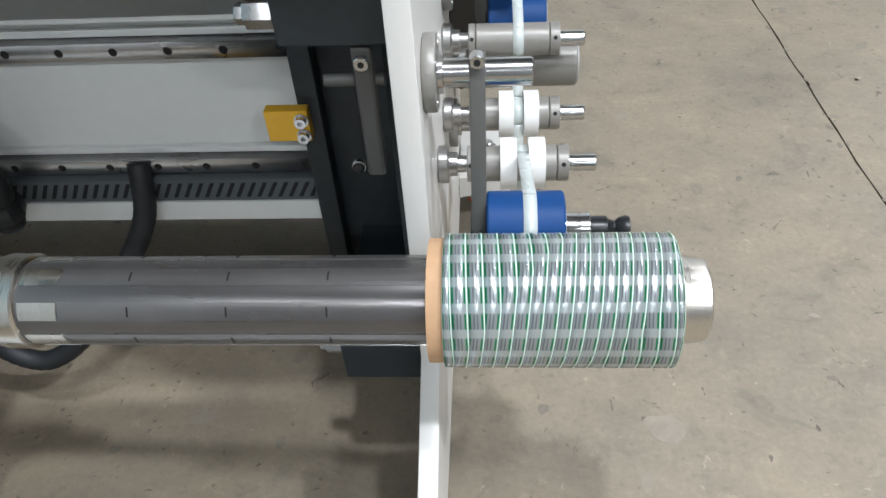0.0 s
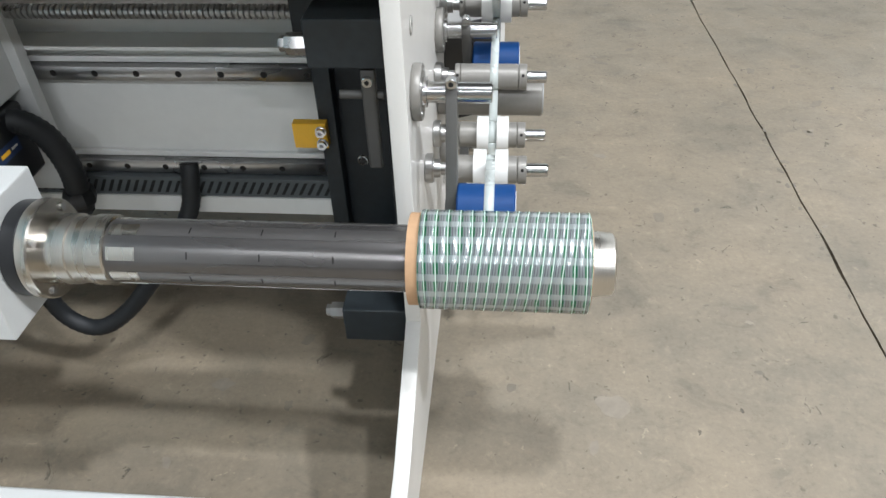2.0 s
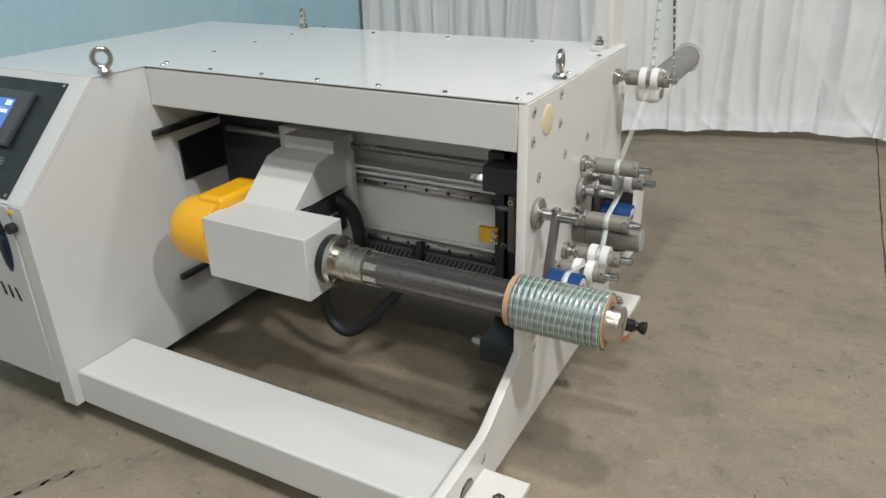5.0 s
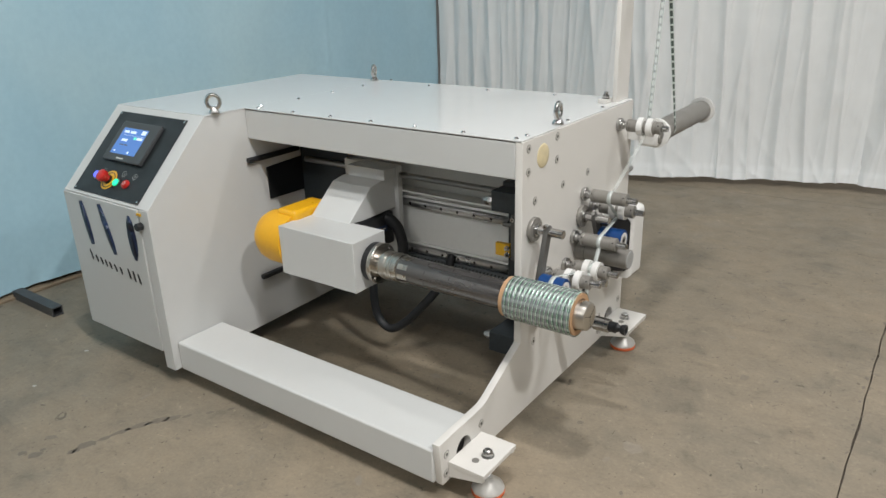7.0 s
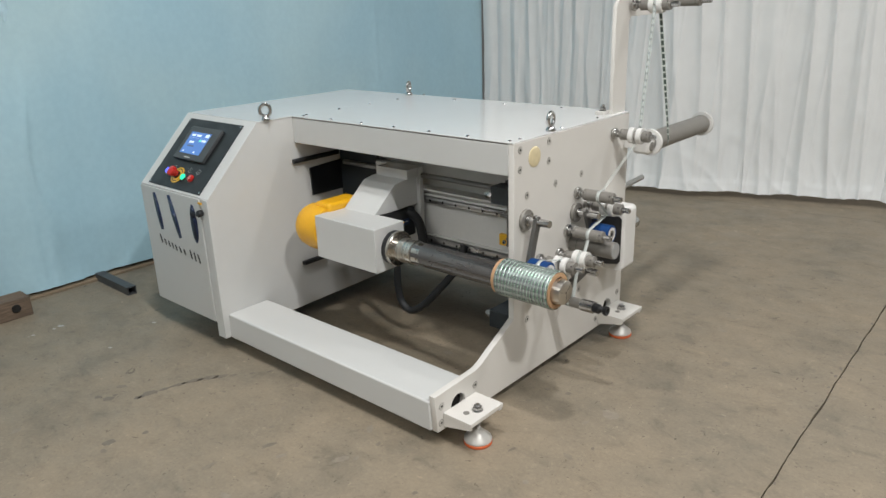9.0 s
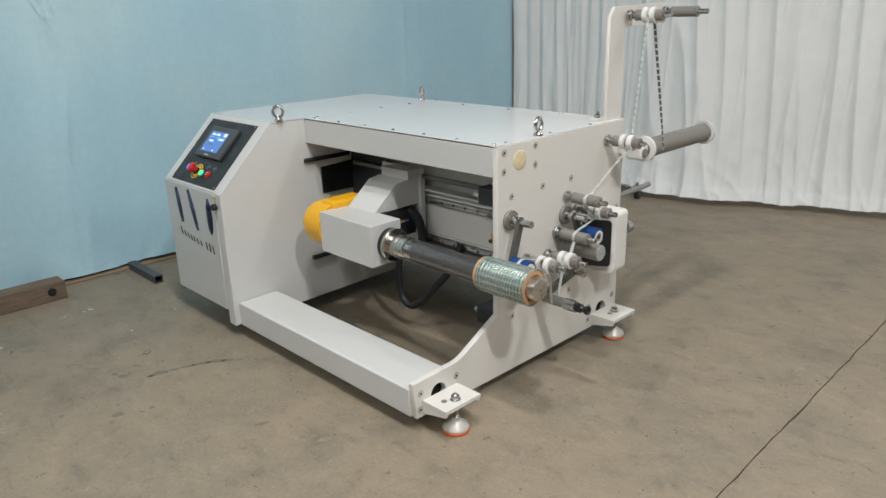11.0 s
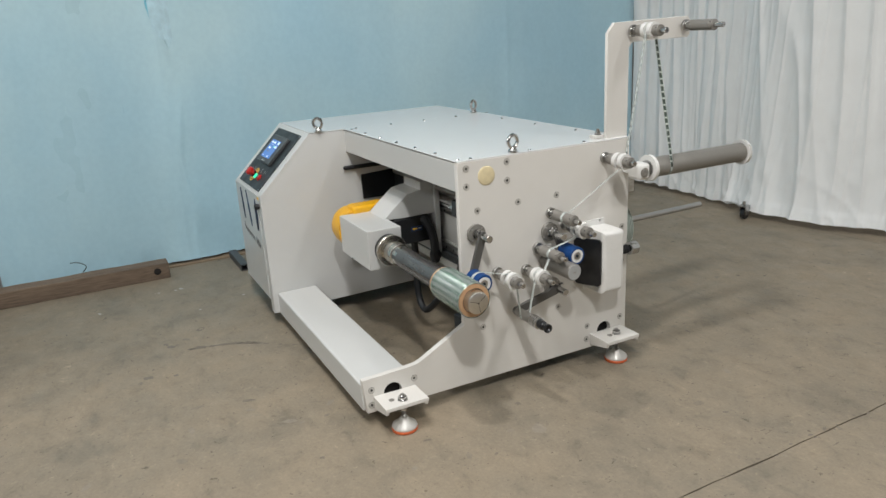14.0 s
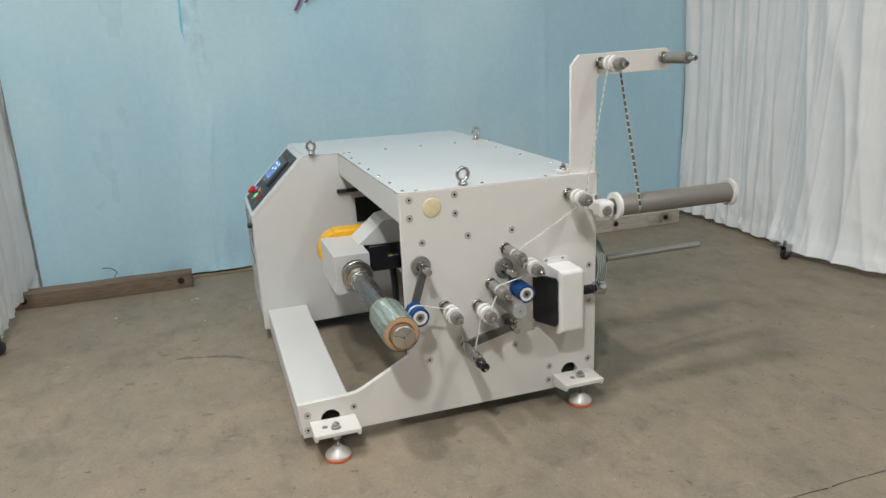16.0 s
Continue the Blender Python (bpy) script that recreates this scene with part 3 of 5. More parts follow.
t = thing("square_tube", (-1.99, -0.33, 0), "short dark square steel tube lying on the floor", "steel tube")
bm = B()
for dims in ((-2.14, -1.83, -0.352, -0.348, 0, 0.036), (-2.14, -1.83, -0.316, -0.312, 0, 0.036), (-2.14, -1.83, -0.348, -0.316, 0, 0.004), (-2.14, -1.83, -0.348, -0.316, 0.032, 0.036)):
    box(bm, *dims)
part("tube_wall", bm, TUBE, t)


# ---- the machine ----
M = thing("winding_machine", (-0.72, 0.15, 0), "white powder-coated tape winding machine on levelling feet", "winding machine")
XL, XR = -1.455, -1.0          # the cabinet's sides
KNEE, BROW = (-0.385, 0.57), (-0.152, 0.803)   # the cabinet's front edges (y, z)


def hex_nut(bm, axis, at, r, a0, a1):
    return lathe(bm, axis, at, [(a0, r * 0.93), (a0 + 0.0012, r), (a1 - 0.0012, r), (a1, r * 0.93)], 6)


def structure():
    # side plate with two openings above its feet
    outline = [(0, 0.800), (0.68, 0.800), (0.68, 0.05), (-0.358, 0.05), (-0.368, 0.166), (-0.205, 0.172), (-0.182, 0.174), (-0.160, 0.182), (0.0, 0.266)]
    bm = prism(B(), outline, -0.02, 0.0, 0.0012, [(-0.268, 0.102, 0.031), (0.580, 0.105, 0.031)])
    plate = part("side_plate", bm, CREAM, M, "cream-white thick steel side plate")
    for y, z in ((0.03, 0.779), (0.178, 0.782), (0.178, 0.722), (0.029, 0.722), (0.218, 0.645), (0.370, 0.645), (0.065, 0.640), (0.070, 0.241), (0.375, 0.242),
                 (0.503, 0.137), (-0.192, 0.128), (-0.340, 0.127), (0.654, 0.140), (0.654, 0.486), (0.655, 0.358), (-0.343, 0.076), (0.500, 0.086)):
        # nothing is sunk here: a flat grey disc paints the recess's shade
        bm = lathe(B(), "x", (0.0, y, z), [(0.0002, 0.0108), (0.0005, 0.0108)], 22)
        part("counterbore", bm, GREYANO, plate, "flat grey disc painted for the shaded counterbore round a screw")
        bm = tube_ring(B(), "x", (0.0, y, z), 0.0042, 0.0094, 0.0004, 0.0016, 20)
        w = part("socket_screw", bm, ZINC, plate, "recessed steel socket screw")
        bm = lathe(B(), "x", (0.0, y, z), [(0.0005, 0.0042), (0.0009, 0.0042)], 6)
        part("hex_socket", bm, HOLESHADE, plate)
    for y, z in ((-0.268, 0.102), (0.580, 0.105)):
        # dark disc behind each opening paints its shaded inside
        part("plate_bore", lathe(B(), "x", (0, y, z), [(-0.0203, 0.0335), (-0.0198, 0.0335)], 28), HOLESHADE, plate)
    bm = lathe(B(), "x", (0, 0.102, 0.748), [(0.0003, 0.031), (0.0012, 0.0303), (0.0022, 0.026), (0.0028, 0.012), (0.0029, 0.003)], 40)
    part("resin_boss", bm, RESIN, plate, "pale yellow resin-filled round boss")
    # lid, front beam, rear closing sheets
    bm = box(B(), -0.9985, -0.002, -0.001, 0.682, 0.8008, 0.8040, 0.0006)
    lid = part("lid", bm, LIDWHITE, M, "glossy white sheet lid fixed with dome screws")
    spots = [(-0.955 + 0.1545 * k, 0.018) for k in range(7)] + [(-0.972, 0.045 + 0.16 * k) for k in range(5)] + [(-0.022, 0.06 + 0.22 * k) for k in range(3)] + [(-0.5, 0.63), (-0.25, 0.64), (-0.75, 0.63)]
    for x, y in spots:
        bm = lathe(B(), "z", (x, y, 0.8040), [(0, 0.0062), (0.002, 0.0056), (0.0034, 0.0035), (0.0038, 0.001)], 14)
        part("dome_screw", bm, CHROME, lid)
    bm = box(B(), -0.999, -0.0205, 0.0, 0.034, 0.706, 0.7975, 0.003)
    part("front_beam", bm, WHITE, M)
    bm = box(B(), -0.999, -0.0205, 0.002, 0.03, 0.7978, 0.8004)
    part("lid_seal", bm, JOINT, M, "thin dark seal under the lid")
    # assumed rear sheet, carried low to keep light off the floor beneath
    bm = box(B(), -0.999, -0.0205, 0.655, 0.675, 0.12, 0.7995)
    part("rear_light_stop", bm, SHEETGREY, M)
    # lower front rail
    bm = box(B(), -0.9985, -0.0205, -0.366, -0.196, 0.05, 0.1435, 0.006, 3)
    part("lower_rail", bm, WHITE, M)
    # cabinet shell: side cheeks, roof, slope, back
    prof = [(-0.383, 0.052), (KNEE[0] + 0.002, KNEE[1]), (BROW[0], 0.8005), (0.675, 0.8005), (0.675, 0.07), (-0.10, 0.058)]
    win = [(0.058, 0.600), (0.30, 0.612), (0.30, 0.488), (0.060, 0.492)]
    body = B()
    prism(body, prof, XR - 0.02, XR, 0.0015)
    cab = part("cabinet_body", body, WHITE, M, "white sheet-steel control cabinet with a sloping brow")
    bm = prism(B(), [(-0.383, 0.105), (KNEE[0] + 0.002, KNEE[1]), (BROW[0], 0.8005), (0.675, 0.8005), (0.675, 0.105)], XL, XL + 0.015, 0.0015)
    part("outer_cheek", bm, WHITE, cab)
    bm = box(B(), XL, XR + 0.0018, -0.150, 0.678, 0.8010, 0.8040, 0.0004)
    part("cabinet_roof", bm, LIDWHITE, cab)
    sl = math.hypot(BROW[0] - KNEE[0], BROW[1] - KNEE[1])
    bm = box(B(), XL, XR + 0.001, 0, sl, -0.012, 0.0, 0.0012)
    bm.transform(Matrix.Translation((0, KNEE[0], KNEE[1])) @ Matrix.Rotation(math.atan2(BROW[1] - KNEE[1], BROW[0] - KNEE[0]), 4, "X"))
    part("sloping_brow", bm, WHITE, cab)
    bm = box(B(), XL, XR - 0.02, 0.66, 0.675, 0.105, 0.8)
    part("cabinet_back", bm, SHEETGREY, cab)
    bm = box(B(), XL + 0.015, XR - 0.02, -0.37, 0.66, 0.106, 0.112)
    part("cabinet_base", bm, SHEETGREY, cab)
    bm = box(B(), -1.046, XR - 0.0005, -0.3868, -0.365, 0.052, 0.568, 0.0012)
    part("corner_post", bm, WHITE, cab)
    bm = box(B(), XL + 0.001, -1.049, -0.3895, -0.368, 0.107, 0.5665, 0.002)
    door = part("cabinet_door", bm, WHITE, cab, "white cabinet door with dark vinyl marks")
    bm = B()
    rod(bm, "y", (-1.036, -0.388, 0.521), 0.0125, -0.020, 0.0, 0.003, 10)
    part("door_knob", bm, BLACKPLASTIC, cab, "black turning door latch")
    bm = box(B(), -1.054, -1.034, -0.3905, -0.3868, 0.5505, 0.5575)
    part("warning_label", bm, SAFETY, cab, "small yellow label")
    # black recessed opening plate on the cheek
    bm = prism(B(), win, XR + 0.0005, XR + 0.006, 0.0012)
    part("cheek_cover", bm, BLACKPLASTIC, cab, "black cover plate")
    # levelling foot under the cabinet
    for x, y in ((-1.30, -0.05), (-1.30, 0.58)):
        levelling_foot(x, y, 0.108, False)


def levelling_foot(x, y, top, bracket=True):
    f = part("levelling_foot", lathe(B(), "z", (x, y, 0), [(0.010, 0.039), (0.013, 0.0405), (0.020, 0.038), (0.034, 0.019), (0.040, 0.015), (0.044, 0.013)], 36), ZINC, M, "chrome levelling foot on an orange rubber pad")
    part("rubber_pad", lathe(B(), "z", (x, y, 0), [(0.0, 0.0385), (0.002, 0.0405), (0.008, 0.041), (0.0105, 0.039)], 36), RUBBER, f, "orange rubber pad")
    bm = B()
    z = 0.044
    prof = [(z, 0.0065)]
    while z < top + 0.018:
        prof += [(z + 0.0008, 0.0074), (z + 0.0016, 0.0065)]
        z += 0.0016
    lathe(bm, "z", (x, y, 0), prof, 14)
    part("stud", bm, STEEL, f)
    if bracket:
        bm = hex_nut(B(), "z", (x, y, 0), 0.0135, top + 0.0015, top + 0.0125)
        part("nut", bm, CHROME, f)
        bm = hex_nut(B(), "z", (x, y, 0), 0.0135, top - 0.036, top - 0.025)
        part("nut", bm, CHROME, f)
        bm = rod(B(), "z", (x, y, 0), 0.016, top, top + 0.0015, 0.0003)
        part("washer", bm, STEEL, f)


def foot_bracket(y0, y1, sx, sy):
    top = 0.104
    bm = box(B(), 0.0005, 0.100, y0, y1, top - 0.012, top, 0.001)
    for y in (y0 + 0.006, y1 - 0.006):
        b = prism(B(), [(0.0, 0), (0.0, 0.035), (0.095, 0.035), (0.095, 0.022)], -0.005, 0.005)
        b.transform(Matrix.Translation((0.0005, y, 0.06)) @ Matrix(((0, 1, 0, 0), (1, 0, 0, 0), (0, 0, 1, 0), (0, 0, 0, 1))))
        me = bpy.data.meshes.new("tmp")
        b.to_mesh(me)
        bm.from_mesh(me)
        bpy.data.meshes.remove(me)
    br = part("foot_bracket", bm, CREAM, M, "cream-white welded foot bracket")
    # the hole is a flat grey disc, its shade given as colour
    bm = lathe(B(), "z", (0.052, sy - 0.032, 0), [(top + 0.0002, 0.009), (top + 0.0012, 0.009)], 18)
    part("bracket_hole", bm, GREYANO, br)
    levelling_foot(sx, sy, top)


def eye_bolt(x, y, facing):
    e = part("eye_bolt", B_torus((x, y, 0.8395), 0.0190, 0.0062, facing), CHROME, M, "polished lifting eye bolt")
    bm = lathe(B(), "z", (x, y, 0.804), [(0.0, 0.0150), (0.004, 0.0158), (0.009, 0.0140), (0.013, 0.0105), (0.016, 0.0085)], 20)
    part("collar", bm, CHROME, e)


def B_torus(at, R, r, facing, n=30, k=12):
    bm = B()
    rings = []
    for i in range(n):
        a = 2 * math.pi * i / n
        rings.append([bm.verts.new((0, (R + r * math.cos(b * 2 * math.pi / k)) * math.cos(a), (R + r * math.cos(b * 2 * math.pi / k)) * math.sin(a) * 1.06))
                      for b in range(k)])
        for b, v in enumerate(rings[-1]):
            v.co.x = r * math.sin(b * 2 * math.pi / k)
    for i in range(n):
        p, q = rings[i], rings[(i + 1) % n]
        for b in range(k):
            bm.faces.new((p[b], p[(b + 1) % k], q[(b + 1) % k], q[b]))
    bm.transform(Matrix.Translation(at) @ Matrix.Rotation(radians(facing), 4, "Z"))
    return bm


structure()
foot_bracket(-0.335, -0.190, 0.066, -0.264)
foot_bracket(0.515, 0.660, 0.050, 0.597)
eye_bolt(-0.018, 0.214, 8)
eye_bolt(-1.000, -0.112, -38)
eye_bolt(-1.020, 0.645, 24)


# -- operator panel on the sloping brow --
def brow_frame(x, s, lift=0.0):
    """A pose on the brow: x across, s metres up the slope from the knee; its z points out of the brow."""
    a = math.atan2(BROW[1] - KNEE[1], BROW[0] - KNEE[0])
    return Matrix.Translation((x, KNEE[0], KNEE[1])) @ Matrix.Rotation(a, 4, "X") @ Matrix.Translation((0, s, lift))


def operator_panel():
    def flat(x0, x1, s0, s1, h0, h1, bevel=0.0):
        bm = box(B(), x0, x1, s0, s1, h0, h1, bevel)
        bm.transform(brow_frame(0, 0))
        return bm
    p = part("operator_panel", flat(-1.405, -1.055, 0.010, 0.306, 0.0004, 0.0030, 0.0006), PANEL, M, "black operator panel with touch screen and buttons")
    for x in (-1.397, -1.063):
        for s in (0.018, 0.298):
            bm = lathe(B(), "z", (0, 0, 0), [(0.0030, 0.0045), (0.0046, 0.0040), (0.0052, 0.002)], 12)
            bm.transform(brow_frame(x, s))
            part("panel_screw", bm, CHROME, p)
    sc = part("touch_screen", flat(-1.335, -1.135, 0.126, 0.268, 0.003, 0.016, 0.004), BEZEL, p, "dark grey touch screen with a lit blue page")
    part("screen_page", flat(-1.310, -1.180, 0.150, 0.243, 0.0162, 0.0168), SCREEN, sc)
    # lit fields of the page
    for x0, x1, s0, s1, m in ((-1.30, -1.27, 0.226, 0.236, SCREENPALE), (-1.262, -1.228, 0.226, 0.236, SCREENPALE), (-1.196, -1.170, 0.226, 0.241, SCREENPALE), (-1.29, -1.255, 0.196, 0.206, SCREENPALE),
                              (-1.205, -1.172, 0.206, 0.216, SCREENPALE), (-1.225, -1.208, 0.206, 0.216, SCREENGREEN), (-1.30, -1.288, 0.158, 0.163, SCREENPALE), (-1.215, -1.205, 0.156, 0.164, SCREENPALE),
                              (-1.285, -1.262, 0.182, 0.187, BEZEL), (-1.256, -1.24, 0.182, 0.187, BEZEL), (-1.312, -1.17, 0.2185, 0.2200, SCREENPALE)):
        part("screen_field", flat(-1.308 + (x0 + 1.312) * 0.86, -1.308 + (x1 + 1.312) * 0.86, s0 - 0.001, s1 - 0.002, 0.0168, 0.0171), m, sc)
    part("maker_mark", flat(-1.262, -1.226, 0.134, 0.138, 0.016, 0.0163), PALEINK, sc)

    def turned(x, s, prof, seg=28):
        bm = lathe(B(), "z", (0, 0, 0), prof, seg)
        bm.transform(brow_frame(x, s))
        return bm
    ring = part("warning_ring", turned(-1.252, 0.064, [(0.003, 0.033), (0.0042, 0.033)], 36), SAFETY, p, "yellow ring round the emergency stop")
    bm = tube_ring(B(), "z", (0, 0, 0.0), 0.024, 0.027, 0.0042, 0.0046, 32)
    bm.transform(brow_frame(-1.252, 0.064))
    part("ring_print", bm, INK, ring)
    stop = part("emergency_stop", turned(-1.252, 0.064, [(0.003, 0.013), (0.022, 0.012), (0.023, 0.018), (0.030, 0.0195), (0.037, 0.018), (0.040, 0.012), (0.041, 0.003)]), REDCAP, p, "red mushroom emergency stop")
    part("stop_neck", turned(-1.252, 0.064, [(0.003, 0.0145), (0.012, 0.0145)]), BLACKPLASTIC, stop)
    for x, s, m, lab in ((-1.322, 0.072, BLUELIT, "lit blue push button"), (-1.207, 0.060, GREENLIT, "lit green push button"), (-1.160, 0.062, REDCAP, "red push button")):
        k = part("push_button", turned(x, s, [(0.003, 0.0118), (0.009, 0.0115), (0.0115, 0.0105), (0.012, 0.006)]), m, p, lab)
        bm = tube_ring(B(), "z", (0, 0, 0), 0.0116, 0.0142, 0.003, 0.0075, 28)
        bm.transform(brow_frame(x, s))
        part("button_collar", bm, REDCAP if m is REDCAP else STEEL, k)
    bm = tube_ring(B(), "z", (0, 0, 0), 0.0045, 0.0060, 0.0121, 0.0124, 18)
    bm.transform(brow_frame(-1.160, 0.062))
    part("button_print", bm, PALEINK, p)
    for x, s in ((-1.196, 0.094), (-1.140, 0.092), (-1.300, 0.090)):
        bm = tube_ring(B(), "z", (0, 0, 0), 0.0092, 0.0100, 0.003, 0.0032, 20)
        box(bm, -0.0008, 0.0008, -0.004, 0.004, 0.003, 0.0032)
        bm.transform(brow_frame(x, s))
        part("panel_print", bm, PALEINK, p)


operator_panel()


def brush(bm, pts, widths, y=-0.3906, depth=0.0008):
    """A flat, bowed stroke on the door, widths given point by point."""
    ps = [Vector((x, 0, z)) for x, z in pts]
    lo, hi = [], []
    for i, p in enumerate(ps):
        d = (ps[min(i + 1, len(ps) - 1)] - ps[max(i - 1, 0)]).normalized()
        nrm = Vector((-d.z, 0, d.x)) * widths[i]
        lo.append((p - nrm) + Vector((0, y, 0)))
        hi.append((p + nrm) + Vector((0, y, 0)))
    for i in range(len(ps) - 1):
        a = [bm.verts.new(v) for v in (lo[i], lo[i + 1], hi[i + 1], hi[i])]
        b = [bm.verts.new(v + Vector((0, depth, 0))) for v in (lo[i], lo[i + 1], hi[i + 1], hi[i])]
        bm.faces.new(a)
        for k in range(4):
            bm.faces.new((a[k], a[(k + 1) % 4], b[(k + 1) % 4], b[k]))
    bmesh.ops.remove_doubles(bm, verts=bm.verts, dist=1e-5)
    return bm


def arc(cx, cz, rx, rz, a0, a1, n=10, shear=0.0):
    out = []
    for k in range(n + 1):
        a = radians(a0 + (a1 - a0) * k / n)
        z = rz * math.sin(a)
        out.append((cx + rx * math.cos(a) + shear * z, cz + z))
    return out


def door_marks():
    door = bpy.data.objects["cabinet_door"]
    def taper(n, w):
        return [w * (0.35 + 0.65 * math.sin(math.pi * (0.12 + 0.76 * k / (n - 1)))) for k in range(n)]
    # three bold navy shapes: leaning bars and a slim oval
    for x, z, h, lean in ((-1.346, 0.478, 0.070, 0.012), (-1.232, 0.475, 0.078, 0.022)):
        a = [(x - lean + 2 * lean * k / 6, z + h - 2 * h * k / 6) for k in range(7)]
        part("vinyl_mark", brush(B(), a, taper(7, 0.016)), NAVY, door, "bold navy vinyl bar")
    d = [(-1.098, 0.542 - 0.142 * k / 8) for k in range(9)]
    part("vinyl_mark", brush(B(), d, [0.022 * math.sqrt(max(0.04, 1 - (k / 4 - 1) ** 2)) for k in range(9)]), NAVY, door, "bold navy vinyl oval")
    # a line of small black strokes below
    x = -1.365
    for k, w in enumerate((0.022, 0.02, 0.018, 0.016, 0.018, 0.026, 0.016, 0.0, 0.020, 0.016, 0.024)):
        z = 0.362 - 0.003 * k
        if w:
            h = 0.024 if k in (0, 8, 9, 10) else 0.013
            pts = [(x + w * 0.15, z + h), (x + w * 0.35, z + h * 0.4), (x + w * 0.5, z - 0.004), (x + w * 0.6, z - 0.010)]
            part("vinyl_mark", brush(B(), pts, [0.003, 0.0042, 0.0042, 0.003]), INK, door, "small black vinyl mark")
        x += w + 0.007 if w else 0.02


door_marks()


# -- inside: back plate, guide rails, screw, duct, end frame --
def inside():
    bm = box(B(), -0.995, -0.022, 0.236, 0.262, 0.318, 0.548, 0.001)
    part("back_plate", bm, GREYPLATE, M, "ground white back plate carrying two guide rails")
    bm = box(B(), -0.995, -0.022, 0.255, 0.30, 0.548, 0.706)
    part("back_cover", bm, GREYPLATE, M)
    bm = box(B(), -0.774, -0.022, 0.205, 0.262, 0.548, 0.553)
    part("ledge", bm, GREYPLATE, M)
    for zc in (0.509, 0.358):
        half = [(0.236, 0.0100), (0.2285, 0.0100), (0.2265, 0.0072), (0.2215, 0.0072), (0.2195, 0.0100), (0.2170, 0.0100), (0.2165, 0.0095)]
        bm = prism(B(), [(y, zc + q) for y, q in half] + [(y, zc - q) for y, q in half[::-1]], -0.990, -0.131)
        r = part("guide_rail", bm, RAILSTEEL, M, "ground steel linear guide rail with screw holes")
        for k in range(14):
            x = -0.166 - 0.060 * k
            bm = lathe(B(), "y", (x, 0.2164, zc), [(-0.0002, 0.0047), (0.0006, 0.0047)], 16)
            part("rail_hole", bm, HOLESHADE, r)
        bm = box(B(), -0.990, -0.131, 0.228, 0.236, zc + 0.012, zc + 0.020, 0.0008)
        part("rail_edge", bm, GREYPLATE, r)
    bm = box(B(), -0.996, -0.775, 0.2125, 0.2140, 0.285, 0.704)
    part("black_panel", bm, BLACK, M, "black inner panel")
    # ball screw: turned thread
    bm = B()
    prof, x = [(-0.96, 0.0078)], -0.96
    while x < -0.17:
        prof += [(x + 0.0012, 0.0095), (x + 0.0048, 0.0095), (x + 0.0060, 0.0072), (x + 0.0075, 0.0072)]
        x += 0.0075
    lathe(bm, "x", (0, 0.200, 0.603), prof, 16)
    part("ball_screw", bm, STEEL, M, "threaded steel ball screw")
    bm = box(B(), -0.165, -0.125, 0.18, 0.225, 0.580, 0.640, 0.002)
    part("screw_bearing", bm, BLACK, M)
    # slotted cable duct
    d = part("cable_duct", box(B(), -0.90, -0.130, 0.205, 0.236, 0.314, 0.346, 0.0015), DUCT, M, "grey slotted cable duct")
    for k in range(58):
        x = -0.885 + 0.0130 * k
        b = box(B(), -0.0026, 0.0026, 0.2042, 0.2055, -0.0105, 0.0105)
        b.transform(Matrix.Translation((x, 0, 0.3305)) @ Matrix(((1, 0, 0.55, 0), (0, 1, 0, 0), (0, 0, 1, 0), (0, 0, 0, 1))))
        part("duct_slot", b, SLOT, d)
    bm = box(B(), -0.995, -0.130, 0.203, 0.238, 0.285, 0.3135, 0.001)
    part("lower_beam", bm, GREYPLATE, M)
    # black end frame beside the side plate
    fr = part("end_frame", box(B(), -0.152, -0.128, 0.190, 0.2150, 0.20, 0.60, 0.002), BLACK, M, "black steel end frame beside the side plate")
    part("frame_block", box(B(), -0.108, -0.0225, 0.030, 0.085, 0.606, 0.660, 0.002), BLACK, fr)
    part("frame_web", box(B(), -0.036, -0.0225, 0.075, 0.235, 0.21, 0.606, 0.001), BLACK, fr)
    part("frame_back", box(B(), -0.150, -0.0225, 0.2155, 0.2345, 0.20, 0.70, 0.001), BLACK, fr)
    part("frame_foot", box(B(), -0.110, -0.0225, 0.020, 0.22, 0.205, 0.262, 0.002), BLACK, fr)
    for z in (0.238, 0.628):
        bm = B()
        hex_nut(bm, "x", (0, 0.044, z), 0.012, -0.131, -0.108)
        hex_nut(bm, "x", (0, 0.044, z), 0.0085, -0.138, -0.128)
        part("frame_nut", bm, STEEL, fr)
    part("stop_block", box(B(), -0.186, -0.139, 0.1755, 0.1895, 0.420, 0.458, 0.001), SAFETY, M, "yellow painted stop block")
    sb = bpy.data.objects["stop_block"]
    for z in (0.447, 0.428):
        bm = tube_ring(B(), "y", (-0.1465, 0.1755, z), 0.0028, 0.0062, -0.0085, 0.0, 16)
        lathe(bm, "y", (-0.1465, 0.1755, z), [(-0.004, 0.003), (0.0, 0.003)], 6)
        rod(bm, "y", (-0.1465, 0.1755, z), 0.0080, -0.0018, -0.0003, 0.0003, 16)
        part("stop_screw", bm, CHROME, sb)
    ln = part("tension_link", box(B(), -0.054, -0.038, 0.036, 0.050, 0.478, 0.602, 0.003), GREYARM, M, "dark grey tension link bar")
    for z in (0.590, 0.492):
        bm = rod(B(), "y", (-0.046 if z > 0.55 else -0.060, 0.036, z), 0.0062, -0.006, 0.0, 0.0008, 16)
        lb = part("link_bolt", bm, CHROME, ln)
        part("bolt_socket", lathe(B(), "y", (-0.046 if z > 0.55 else -0.060, 0.0298, z), [(-0.0004, 0.0027), (0.0004, 0.0027)], 6), HOLESHADE, ln)
